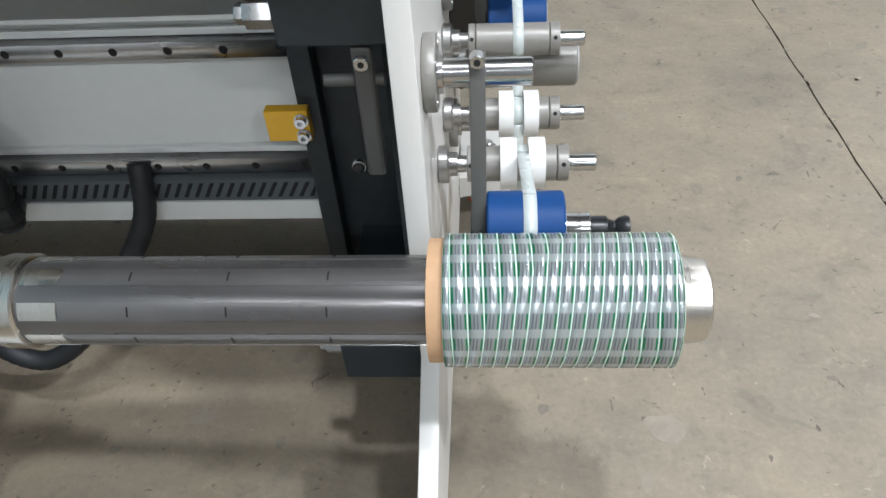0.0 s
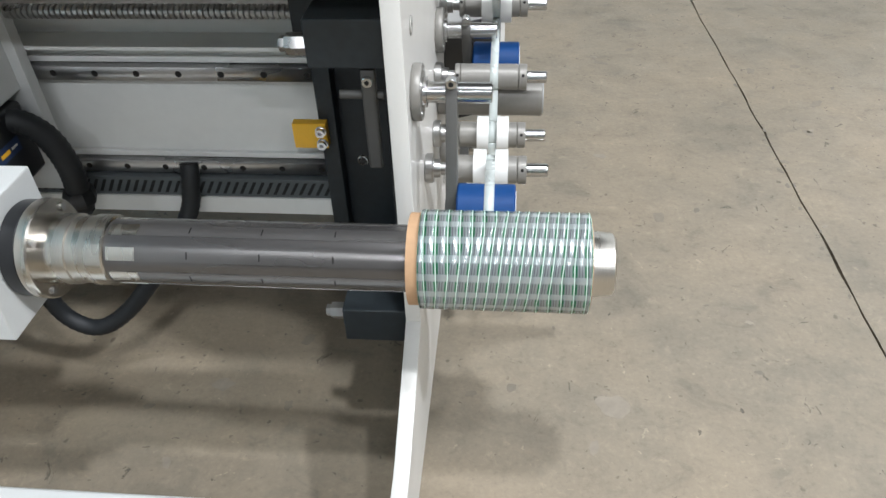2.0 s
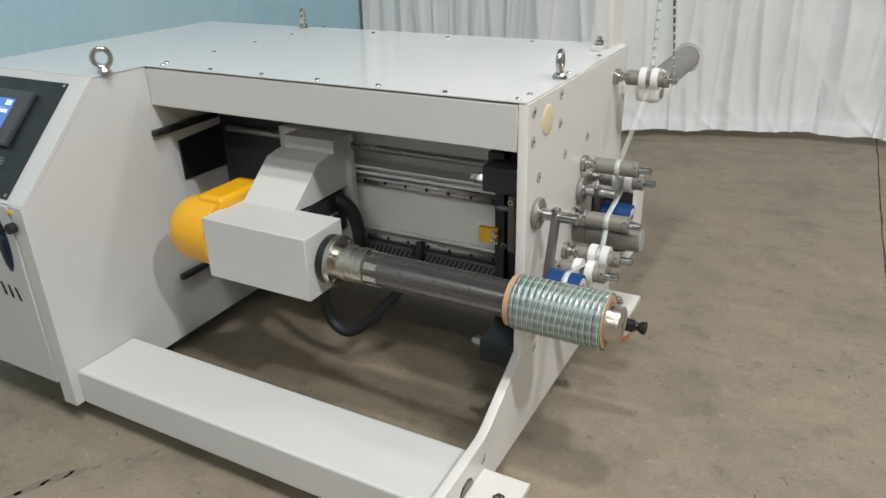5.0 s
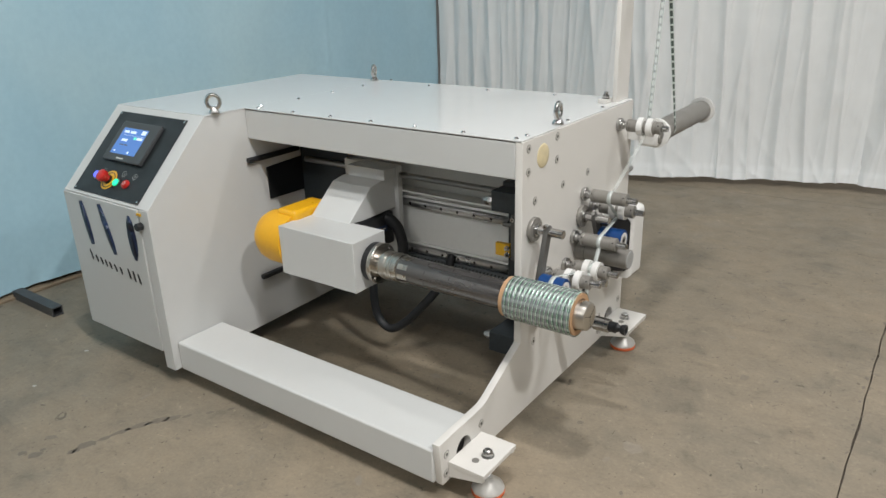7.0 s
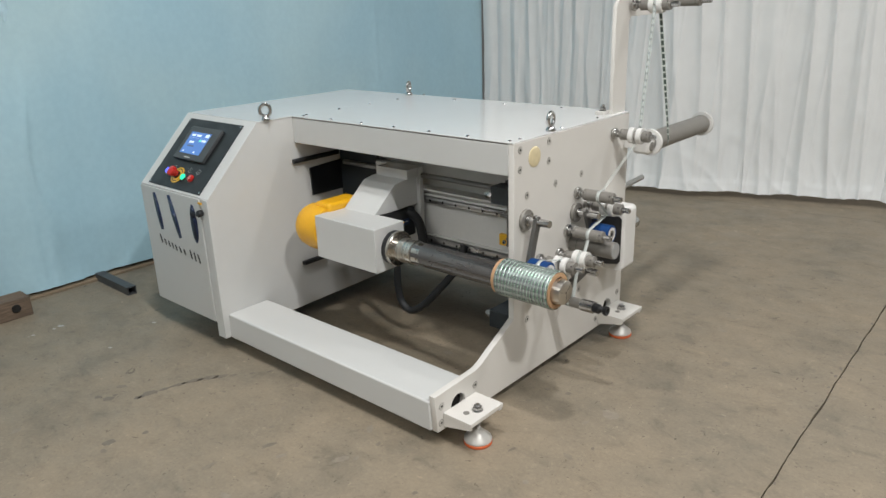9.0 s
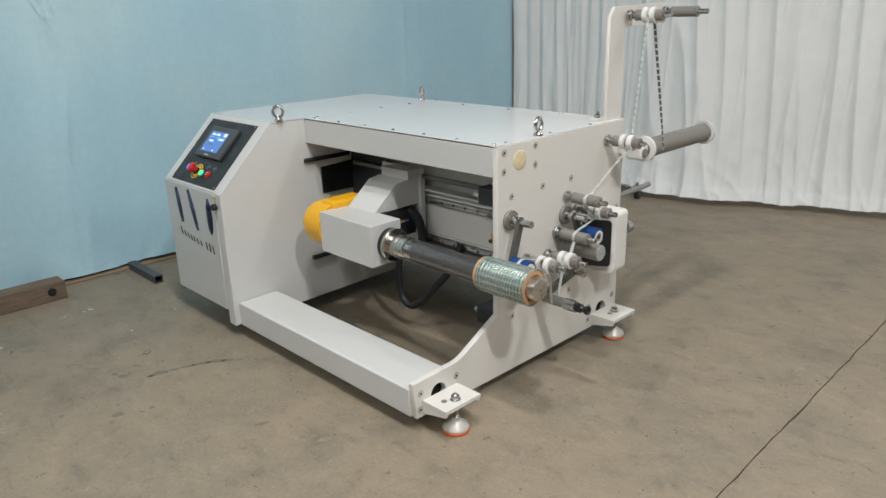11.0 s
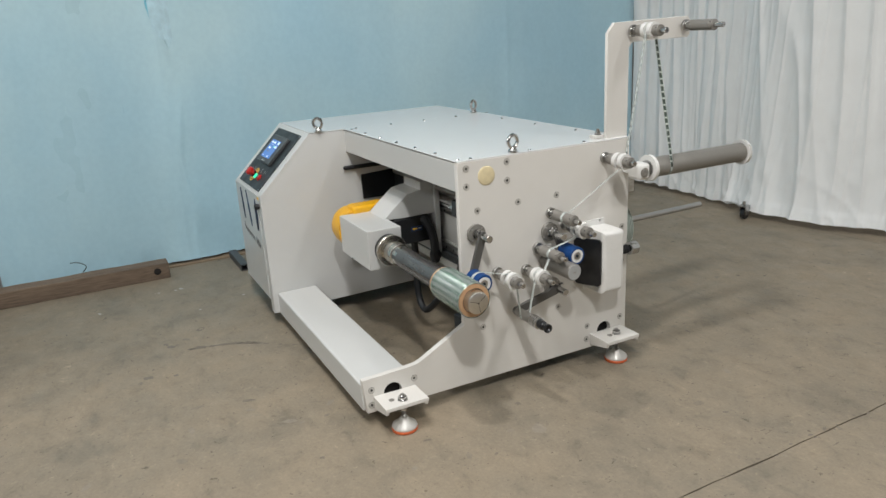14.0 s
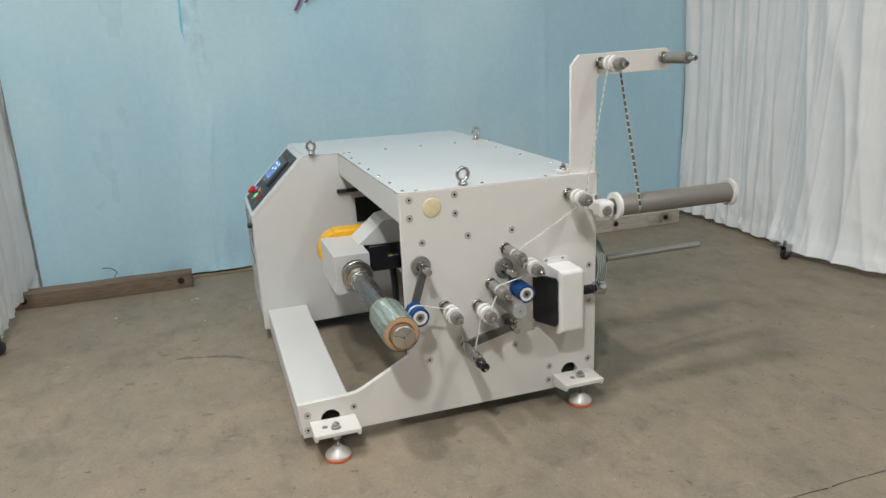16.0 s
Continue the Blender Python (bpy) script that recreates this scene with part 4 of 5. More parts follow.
    for a, b in ((-0.080, -0.054), (-0.038, -0.030)):
        part("link_pin", rod(B(), "x", (0, 0.044, 0.570), 0.0055, a, b, 0.0008, 14), GREYARM, ln)
    # rod stops on the cabinet cheek
    for z, y0, y1 in ((0.640, -0.02, 0.20), (0.238, -0.02, 0.10)):
        bm = box(B(), XR + 0.001, XR + 0.018, y0, y1, z - 0.010, z + 0.007, 0.005, 3)
        s = part("cheek_bar", bm, BLACKPLASTIC, M, "black rubber-ended bar")
        bm = lathe(B(), "x", (XR + 0.018, y0 + 0.05, z - 0.0015), [(-0.001, 0.004), (0.0008, 0.004)], 10)
        part("bar_hole", bm, HOLESHADE, s)


inside()
AY, AZ, TIP = -0.068, 0.430, 0.222   # the spindle's axis, and where it ends


def carriage():
    c = part("carriage_housing", box(B(), -0.732, -0.438, -0.146, -0.012, 0.357, 0.505, 0.0025), WHITE, M, "white spindle housing on the traversing carriage")
    bm = prism(B(), [(-0.030, 0.502), (0.076, 0.590), (0.120, 0.598), (0.200, 0.598), (0.200, 0.500), (0.04, 0.498)], -0.715, -0.560, 0.0015)
    part("carriage_neck", bm, WHITE, c, smooth=15)
    part("neck_cap", box(B(), -0.700, -0.5495, 0.128, 0.1855, 0.5985, 0.632, 0.0015), WHITE, c)
    bm = box(B(), -0.765, -0.545, 0.186, 0.206, 0.335, 0.632, 0.001)
    part("carriage_plate", bm, WHITE, c)
    for zc in (0.509, 0.358):
        for x in (-0.74, -0.615):
            part("guide_block", box(B(), x - 0.028, x + 0.045, 0.2065, 0.214, zc - 0.022, zc + 0.022, 0.002), BLACKPLASTIC, c)
    # yellow motor behind the housing
    m = part("motor", lathe(B(), "x", (0, -0.070, 0.437), [(-0.868, 0.030), (-0.866, 0.052), (-0.856, 0.068), (-0.838, 0.078), (-0.81, 0.083), (-0.7325, 0.083)], 40), YELLOW, M, "yellow electric motor behind the spindle housing")
    part("motor_cap", lathe(B(), "x", (0, -0.070, 0.437), [(-0.872, 0.012), (-0.868, 0.018)], 20), YELLOW, m)
    part("motor_bridge", box(B(), -0.80, -0.72, -0.09, 0.06, 0.49, 0.532, 0.012, 3), YELLOW, m)
    # black drive unit under the neck
    d = part("drive_unit", box(B(), -0.70, -0.552, 0.010, 0.165, 0.392, 0.496, 0.006, 3), BLACKPLASTIC, M, "black drive unit with a small label")
    part("drive_label", box(B(), -0.5520, -0.5512, 0.080, 0.130, 0.440, 0.460), NAVY, d)
    part("label_bar", box(B(), -0.5512, -0.5508, 0.086, 0.106, 0.447, 0.4525), SAFETY, d)
    part("label_bar", box(B(), -0.5512, -0.5508, 0.110, 0.124, 0.4485, 0.4515), PALEINK, d)
    bm = sweep(B(), [(-0.575, 0.130, 0.478), (-0.548, 0.140, 0.475), (-0.526, 0.152, 0.445), (-0.518, 0.160, 0.395), (-0.522, 0.164, 0.350), (-0.53, 0.168, 0.31)], 0.0170, 12, 0.04)
    part("drive_hose", bm, HOSE, M, "black ribbed cable hose")
    bm = lathe(B(), "z", (-0.524, 0.165, 0), [(0.325, 0.021), (0.330, 0.0235), (0.345, 0.0235), (0.350, 0.021)], 8)
    part("hose_gland", bm, BLACKPLASTIC, M, "black hose gland")
    bm = sweep(B(), [(-0.60, 0.11, 0.40), (-0.612, 0.12, 0.30), (-0.616, 0.12, 0.20), (-0.600, 0.12, 0.130), (-0.555, 0.12, 0.105), (-0.50, 0.125, 0.135), (-0.44, 0.14, 0.20), (-0.395, 0.165, 0.26), (-0.37, 0.185, 0.305), (-0.363, 0.198, 0.35), (-0.365, 0.21, 0.37)], 0.0135, 14, 0.03)
    part("cable_hose", bm, HOSE, M, "hanging black cable hose loop")


carriage()


def arc_bar(x0, x1, r0, r1, turn, half):
    """A bar along the spindle whose outer face follows the round of the shaft."""
    w = half / r1
    pts = [(r1, turn - w + 2 * w * k / 8) for k in range(9)] + [(r0, turn + w - 2 * w * k / 4) for k in range(5)]
    return prism(B(), [(AY - r * math.sin(a), AZ + r * math.cos(a)) for r, a in pts], x0, x1)


def spindle():
    s = part("spindle_shaft", lathe(B(), "x", (0, AY, AZ), [(-0.36, 0.0365), (TIP - 0.05, 0.0365)], 48), SHAFT, M, "dark expanding spindle shaft with long inset strips")
    for k in range(8):
        a = radians(45 * k + 12)
        bm = arc_bar(-0.292, TIP - 0.06, 0.0350, 0.0372, a, 0.0078)
        st = part("inset_strip", bm, SHAFTBAR, s)
        for j in range(5):
            b2 = box(B(), -0.235 + 0.080 * j, -0.2336 + 0.080 * j, -0.0040, 0.0040, 0.0360, 0.0375)
            b2.transform(Matrix.Translation((0, AY, AZ)) @ Matrix.Rotation(a, 4, "X"))
            part("strip_gap", b2, HOLESHADE, st)
        bm = arc_bar(-0.325, -0.293, 0.0352, 0.0374, a, 0.0075)
        part("strip_clamp", bm, NICKEL, s)
    bm = lathe(B(), "x", (0, AY, AZ), [(-0.4375, 0.050), (-0.435, 0.0555), (-0.418, 0.0555), (-0.4165, 0.054)], 48)
    part("spindle_seal", bm, BLACKPLASTIC, s, "black ring behind the spindle flange")
    bm = lathe(B(), "x", (0, AY, AZ), [(-0.4165, 0.054), (-0.415, 0.0575), (-0.404, 0.0575), (-0.4025, 0.056)], 48)
    fl = part("spindle_flange", bm, NICKEL, s, "turned steel spindle flange")
    bm = lathe(B(), "x", (0, AY, AZ), [(-0.4025, 0.0405), (-0.372, 0.0405), (-0.371, 0.0385), (-0.352, 0.0385), (-0.350, 0.0405), (-0.330, 0.0405), (-0.328, 0.038)], 48)
    part("spindle_neck", bm, NICKEL, s, "turned steel spindle neck")
    for k in range(4):
        a = radians(45 + 90 * k)
        bm = lathe(B(), "x", (0, AY + 0.048 * math.cos(a), AZ + 0.048 * math.sin(a)), [(-0.4024, 0.0052), (-0.3995, 0.0048)], 12)
        part("flange_screw", bm, CHROME, fl)
    bm = lathe(B(), "x", (0, AY, AZ), [(TIP - 0.05, 0.037), (TIP - 0.030, 0.037), (TIP - 0.002, 0.0335), (TIP, 0.031)], 48)
    end = part("spindle_nose", bm, NICKEL, s, "bright tapered spindle nose")
    part("centre_hole", lathe(B(), "x", (0, AY, AZ), [(TIP - 0.001, 0.0025), (TIP + 0.0006, 0.0025)], 12), HOLESHADE, end)
    for k in range(3):
        bm = box(B(), TIP - 0.0005, TIP + 0.0004, 0.004, 0.031, -0.0004, 0.0004)
        bm.transform(Matrix.Translation((0, AY, AZ)) @ Matrix.Rotation(radians(120 * k + 40), 4, "X"))
        part("nose_slit", bm, HOLESHADE, end)


spindle()


def strip_mesh(name, rows, parent, label="", film=None):
    """A thin film from rows of (left point, right point, metres along)."""
    me = bpy.data.meshes.new(name)
    verts, uvs = [], []
    for a, b, v in rows:
        verts += [tuple(a), tuple(b)]
        uvs += [(0.0, v), (1.0, v)]
    faces = [(2 * i, 2 * i + 1, 2 * i + 3, 2 * i + 2) for i in range(len(rows) - 1)]
    me.from_pydata(verts, [], faces)
    lay = me.uv_layers.new(name="UVMap")
    for poly in me.polygons:
        poly.use_smooth = True
        for li in poly.loop_indices:
            lay.data[li].uv = uvs[me.loops[li].vertex_index]
    me.materials.append(film or FILM)
    ob = new(name, me)
    ob.parent = parent
    if parent.parent is None:
        ob.location = -parent.location
    th = ob.modifiers.new("thickness", "SOLIDIFY")
    th.thickness, th.offset = 0.0003, 0
    return tagged(ob, label)


def wound_reel():
    r = thing("film_reel", (0.10, AY, AZ - 0.054), "reel of silver film with green edges wound on a cardboard core", "film reel")
    part("core", tube_ring(B(), "x", (0, AY, AZ), 0.0384, 0.0508, 0.004, 0.196, 64), CARD, r, "brown cardboard core")
    part("under_wrap", tube_ring(B(), "x", (0, AY, AZ), 0.0509, 0.0534, 0.0180, 0.1925, 64), FILMSIDE, r)
    pitch, wide = 0.01175, 0.0126
    turns = int(0.190 / pitch) + 2
    rows, n = [], 56
    for i in range(turns * n + 1):
        th = 2 * math.pi * i / n
        sway = 0.0115 * (abs(2 * ((0.955 * th / (2 * math.pi) + 0.42) % 1) - 1) - 0.5)
        x = -0.0010 + pitch * th / (2 * math.pi) * 0.985 + sway
        y, z = AY + 0.0541 * math.cos(0.9 - th), AZ + 0.0541 * math.sin(0.9 - th)
        y2, z2 = AY + 0.0544 * math.cos(0.9 - th), AZ + 0.0544 * math.sin(0.9 - th)
        rows.append(((max(min(x, 0.1945), 0.0165), y, z), (max(min(x + wide, 0.1945), 0.0165), y2, z2), 0.0541 * th))
    strip_mesh("film_layer", rows, r)
    # raised pale edges of the film, turn upon turn
    bm = B()
    seg = 5
    prev = None
    for (a, b, v) in rows:
        p = Vector(b)
        out = Vector((0, p.y - AY, p.z - AZ)).normalized()
        ring = [bm.verts.new(p + Vector((0.00028 * math.cos(q * 2 * math.pi / seg), 0, 0)) + out * (0.00008 * math.sin(q * 2 * math.pi / seg) + 0.0001)) for q in range(seg)]
        if prev:
            for q in range(seg):
                bm.faces.new((prev[q], prev[(q + 1) % seg], ring[(q + 1) % seg], ring[q]))
        prev = ring
    part("film_edge", bm, MINT, r, "pale mint film edge")


wound_reel()


# -- rollers on the side plate --
def guide_roller(y, z, x0=0.0, rings=True, body=(0.030, 0.132), tip=0.160, R=0.0182):
    r = part("guide_roller", rod(B(), "x", (0, y, z), R, x0 + body[0] + 0.008, x0 + body[1] - 0.012, 0.0012, 36), GREYANO, M, "grey anodised guide roller" + (" with two white rings" if rings else ""))
    bm = lathe(B(), "x", (0, y, z), [(x0 + 0.0002, 0.0175), (x0 + 0.002, 0.0195), (x0 + 0.010, 0.0195), (x0 + 0.0115, 0.018), (x0 + 0.0118, 0.0125), (x0 + 0.020, 0.0120), (x0 + 0.0205, 0.0088), (x0 + body[0] + 0.008, 0.0085)], 32)
    part("mount", bm, STEEL, r, "turned steel roller mount")
    for a0, a1 in ((body[0], body[0] + 0.0075), (body[1] - 0.0115, body[1])):
        bm = rod(B(), "x", (0, y, z), R + 0.0002, x0 + a0, x0 + a1, 0.0008, 36)
        c = part("collar", bm, GREYANO, r)
        for a in (60, 200, 320):
            q = radians(a)
            bm = rod(B(), "z", (0, 0, 0), 0.0023, R - 0.001, R + 0.0004, 0.0002, 10)
            bm.transform(Matrix.Translation((x0 + (a0 + a1) / 2, y, z)) @ Matrix.Rotation(q, 4, "X"))
            part("set_screw", bm, HOLESHADE, c)
    bm = lathe(B(), "x", (0, y, z), [(x0 + body[1], 0.0088), (tip - 0.0012, 0.0086), (tip, 0.0075)], 24)
    s = part("spindle_tip", bm, CHROME, r)
    part("tip_hole", lathe(B(), "x", (0, y, z), [(tip - 0.0005, 0.0022), (tip + 0.0003, 0.0022)], 10), HOLESHADE, s)
    if rings:
        for a0 in (0.0635, 0.0915):
            bm = tube_ring(B(), "x", (0, y, z), R + 0.0002, 0.0262, x0 + a0, x0 + a0 + 0.0165, 40)
            bmesh.ops.bevel(bm, geom=[e for e in bm.edges if e.calc_face_angle(0) > 1], offset=0.0025, segments=2, affect="EDGES")
            part("guide_ring", bm, WHITEPLASTIC, r, "white nylon guide ring")


guide_roller(0.344, 0.587, rings=False)
guide_roller(0.404, 0.537)
guide_roller(0.289, 0.475, rings=False)
guide_roller(0.241, 0.408)
guide_roller(0.129, 0.421)
guide_roller(0.571, 0.744, tip=0.152)
guide_roller(0.690, 1.153, -0.012, tip=0.148)
guide_roller(0.926, 1.159, -0.012, rings=False, tip=0.158)


def pivot(y, z, name, end=0.088):
    f = part(name, lathe(B(), "x", (0, y, z), [(0.0003, 0.0310), (0.0015, 0.0320), (0.0095, 0.0320), (0.011, 0.0310)], 40), GREYANO, M, "grey round pivot flange with four screws")
    for k in range(4):
        a = radians(45 + 90 * k)
        bm = lathe(B(), "x", (0, y + 0.025 * math.cos(a), z + 0.025 * math.sin(a)), [(0.0108, 0.0034), (0.0120, 0.0030)], 12)
        part("flange_screw", bm, STEEL, f)
    bm = lathe(B(), "x", (0, y, z), [(0.011, 0.017), (0.016, 0.017), (0.0165, 0.0118), (end - 0.001, 0.0116), (end, 0.0105)], 28)
    part("pivot_pin", bm, CHROME, f)
    return f


def swing_arm(root, tip, x0, x1, wide, name, mat_):
    """A flat bar from root to tip (y, z), rounded at both ends."""
    (y0, z0), (y1, z1) = root, tip
    d = Vector((y1 - y0, z1 - z0)).normalized()
    nrm = Vector((-d.y, d.x)) * wide / 2
    e = d * wide * 0.55
    pts = []
    for c, s in (((y0, z0), -1), ((y1, z1), 1)):
        c = Vector(c)
        for k in range(7):
            a = math.pi * (k / 6 - 0.5)
            pts.append(c + s * (d * math.cos(a) * wide * 0.55 + nrm * math.sin(a)))
    bm = prism(B(), [(p.x, p.y) for p in pts], x0, x1, 0.0012)
    return part(name, bm, mat_, M)


def pressure_roller(y, z, x0=0.050, x1=0.117, arm_x=0.036):
    r = part("pressure_roller", rod(B(), "x", (0, y, z), 0.0300, x0, x1, 0.0018, 44), BLUERUB, M, "blue rubber pressure roller with a bearing hub")
    part("hub", tube_ring(B(), "x", (0, y, z), 0.0135, 0.0225, x1 - 0.002, x1 + 0.0008, 36), WHITEPLASTIC, r, "pale hub ring")
    part("bearing", tube_ring(B(), "x", (0, y, z), 0.0060, 0.0130, x1 - 0.004, x1 + 0.0004, 30), STEEL, r)
    bm = lathe(B(), "x", (0, y, z), [(arm_x, 0.0115), (x0 - 0.001, 0.0115)], 20)
    lathe(bm, "x", (0, y, z), [(x1 - 0.004, 0.0058), (x1 + 0.0012, 0.0050)], 16)
    part("axle", bm, BLACK, r)


pivot(0.055, 0.568, "pivot_flange")
swing_arm((0.055, 0.572), (0.013, 0.440), 0.037, 0.050, 0.0245, "swing_arm", GREYARM)
cs = part("clamp_screw", rod(B(), "y", (0.0435, 0.043, 0.585), 0.0062, -0.0045, 0.006, 0.0008, 16), CHROME, M)
part("screw_socket", lathe(B(), "y", (0.0435, 0.0383, 0.585), [(-0.0004, 0.0030), (0.0004, 0.0030)], 6), HOLESHADE, cs)
pressure_roller(0.013, 0.440)
pivot(0.337, 0.524, "pivot_flange")
swing_arm((0.337, 0.524), (0.364, 0.463), 0.037, 0.050, 0.0245, "swing_arm", GREYARM)
bm = rod(B(), "y", (0.0435, 0.330, 0.542), 0.0065, -0.009, 0.004, 0.0008, 16)
part("clamp_screw", bm, CHROME, M)
pressure_roller(0.364, 0.463, 0.052, 0.121)
r = part("plain_roller", rod(B(), "x", (0, 0.325, 0.425), 0.0275, 0.0005, 0.157, 0.0015, 44), GREYANO, M, "matt grey plain roller")
part("roller_end", lathe(B(), "x", (0, 0.325, 0.425), [(0.1565, 0.025), (0.1585, 0.0245)], 36), SHEETGREY, r)
part("roller_groove", tube_ring(B(), "x", (0, 0.325, 0.425), 0.0272, 0.0277, 0.030, 0.0312, 44), HOLESHADE, r)
part("end_screw", lathe(B(), "x", (0, 0.325, 0.425), [(0.1583, 0.004), (0.1592, 0.0035)], 12), STEEL, r)
# dancer arm and its roller
pivot(0.346, 0.328, "dancer_pivot", 0.086)
swing_arm((0.346, 0.328), (0.180, 0.288), 0.032, 0.046, 0.026, "dancer_arm", GREYARM)
bm = rod(B(), "y", (0.039, 0.356, 0.343), 0.006, -0.003, 0.009, 0.0008, 16)
part("clamp_screw", bm, CHROME, M)
d = part("dancer_roller", rod(B(), "x", (0, 0.180, 0.286), 0.0160, 0.046, 0.128, 0.001, 36), GREYANO, M, "dancer roller with a chrome sleeve and black knob")
part("chrome_sleeve", lathe(B(), "x", (0, 0.180, 0.286), [(0.128, 0.0165), (0.1285, 0.0190), (0.156, 0.0190), (0.1565, 0.0180), (0.158, 0.0180), (0.1585, 0.0190), (0.170, 0.0190), (0.171, 0.0178)], 36), CHROME, d)
part("black_knob", lathe(B(), "x", (0, 0.180, 0.286), [(0.171, 0.0125), (0.172, 0.0148), (0.190, 0.0148), (0.192, 0.0115), (0.200, 0.0085), (0.204, 0.0125), (0.212, 0.0150), (0.2165, 0.0145), (0.217, 0.011), (0.211, 0.005)], 32), BLACKPLASTIC, d)


def cover_box():
    bm = box(B(), 0.0, 0.098, 0.492, 0.586, 0.292, 0.512)
    edges = [e for e in bm.edges if min(v.co.x for v in e.verts) > 0.09 or abs(e.verts[0].co.x - e.verts[1].co.x) > 0.05 and min(v.co.y for v in e.verts) > 0.5]
    bmesh.ops.bevel(bm, geom=edges, offset=0.016, segments=5, affect="EDGES", profile=0.5)
    c = part("drive_cover", bm, WHITEPLASTIC, M, "white rounded drive cover with a black face plate")
    bm = prism(B(), [(-0.052, 0.330), (-0.052, 0.474), (-0.040, 0.486), (0.040, 0.486), (0.049, 0.476), (0.049, 0.328), (0.040, 0.318), (-0.040, 0.318)], -0.004, 0.004, 0.001)
    turn = Matrix.Translation((0.046, 0.468, 0)) @ Matrix.Rotation(math.atan2(0.044, 0.088) - math.pi / 2, 4, "Z")
    bm.transform(turn)
    part("face_plate", bm, BLACKPLASTIC, c, "black face plate")
    part("face_back", box(B(), 0.002, 0.07, 0.4785, 0.4918, 0.330, 0.474), BLACKPLASTIC, c)
    for u, z in ((0.012, 0.445), (0.012, 0.425), (0.026, 0.425), (0.012, 0.375), (0.026, 0.375)):
        bm = lathe(B(), "x", (-0.0044, u, z), [(-0.0004, 0.0014), (0.0004, 0.0014)], 8)
        bm.transform(turn)
        part("face_dot", bm, PALEINK, c)
    part("cover_flange", box(B(), 0.0005, 0.0035, 0.478, 0.57, 0.286, 0.534, 0.001), WHITEPLASTIC, c)
    for y, z in ((0.490, 0.526), (0.551, 0.526), (0.494, 0.300), (0.549, 0.300)):
        part("cover_screw", lathe(B(), "x", (0.0035, y, z), [(0, 0.0048), (0.002, 0.0044), (0.0035, 0.0025)], 12), CHROME, c)
    for z in (0.340, 0.472):
        part("face_screw", lathe(B(), "x", (0.012, 0.4805, z), [(0, 0.0065), (0.008, 0.0065), (0.009, 0.0055)], 14), CHROME, c)
    # spring-loaded brake knob behind the cover
    bm = B()
    for k in range(6):
        rod(bm, "y", (0.035, 0.588 + 0.011 * k, 0.412), 0.0165, 0, 0.0055, 0.002, 20)
    rod(bm, "y", (0.035, 0.586, 0.412), 0.010, 0, 0.08, 0.0005, 16)
    b = part("brake_spring", bm, BLACKPLASTIC, M, "black brake spring")
    part("brake_cap", lathe(B(), "y", (0.035, 0, 0.412), [(0.655, 0.021), (0.657, 0.0235), (0.688, 0.0235), (0.690, 0.022)], 32), CHROME, b)


cover_box()


def mast():
    out = [(0.594, 0.76), (0.594, 1.150), (0.622, 1.182), (0.945, 1.190), (0.958, 1.178), (0.958, 1.128), (0.950, 1.120), (0.700, 1.116), (0.686, 1.10), (0.686, 0.76)]
    p = part("mast", prism(B(), out, -0.034, -0.0205, 0.0012), CREAM, M, "cream-white mast plate with a level arm")
    part("mast_base", box(B(), -0.064, -0.0345, 0.556, 0.606, 0.8045, 0.816, 0.001), CREAM, p)
    bm = B()
    rod(bm, "z", (-0.048, 0.580, 0.816), 0.0135, 0.0, 0.002, 0.0004)
    hex_nut(bm, "z", (-0.048, 0.580, 0.816), 0.0110, 0.002, 0.012)
    rod(bm, "z", (-0.048, 0.580, 0.816), 0.0065, 0.012, 0.021)
    part("mast_bolt", bm, CHROME, p)
    part("mast_pin", rod(B(), "y", (-0.028, 0.686, 0.786), 0.006, 0, 0.014, 0.001, 12), STEEL, p)
    # guide tube with white flanges, held on a clamp block
    bm = box(B(), 0.036, 0.098, 0.640, 0.690, 0.668, 0.724, 0.012, 3)
    c = part("clamp_block", bm, WHITEPLASTIC, M, "white clamp block holding the guide tube")
    part("clamp_bolt", lathe(B(), "x", (0.098, 0.662, 0.694), [(-0.001, 0.0165), (0.002, 0.0165), (0.003, 0.015), (0.0032, 0.006), (0.001, 0.005)], 24), GREYANO, c)
    part("clamp_stem", box(B(), 0.0005, 0.036, 0.650, 0.676, 0.684, 0.708), WHITEPLASTIC, c)
    part("clamp_pin", rod(B(), "z", (0.046, 0.652, 0.724), 0.006, 0, 0.014, 0.001, 12), STEEL, c)
    t = part("guide_tube", rod(B(), "y", (0.067, 0, 0.699), 0.0345, 0.712, 1.150, 0.001, 48), GREYANO, M, "long grey guide tube between white flanges")
    part("tube_hub", lathe(B(), "y", (0.067, 0, 0.699), [(0.690, 0.016), (0.698, 0.016), (0.6985, 0.028), (0.703, 0.028)], 32), STEEL, t)
    for a in (0.703, 1.150):
        bm = tube_ring(B(), "y", (0.067, 0, 0.699), 0.027, 0.0455, a, a + 0.0125, 48)
        bmesh.ops.bevel(bm, geom=[e for e in bm.edges if e.calc_face_angle(0) > 1], offset=0.0025, segments=2, affect="EDGES")
        part("tube_flange", bm, WHITEPLASTIC, t, "white nylon flange")
    part("tube_end", lathe(B(), "y", (0.067, 0, 0.699), [(1.150, 0.027), (1.156, 0.027)], 32), GREYANO, t)


mast()


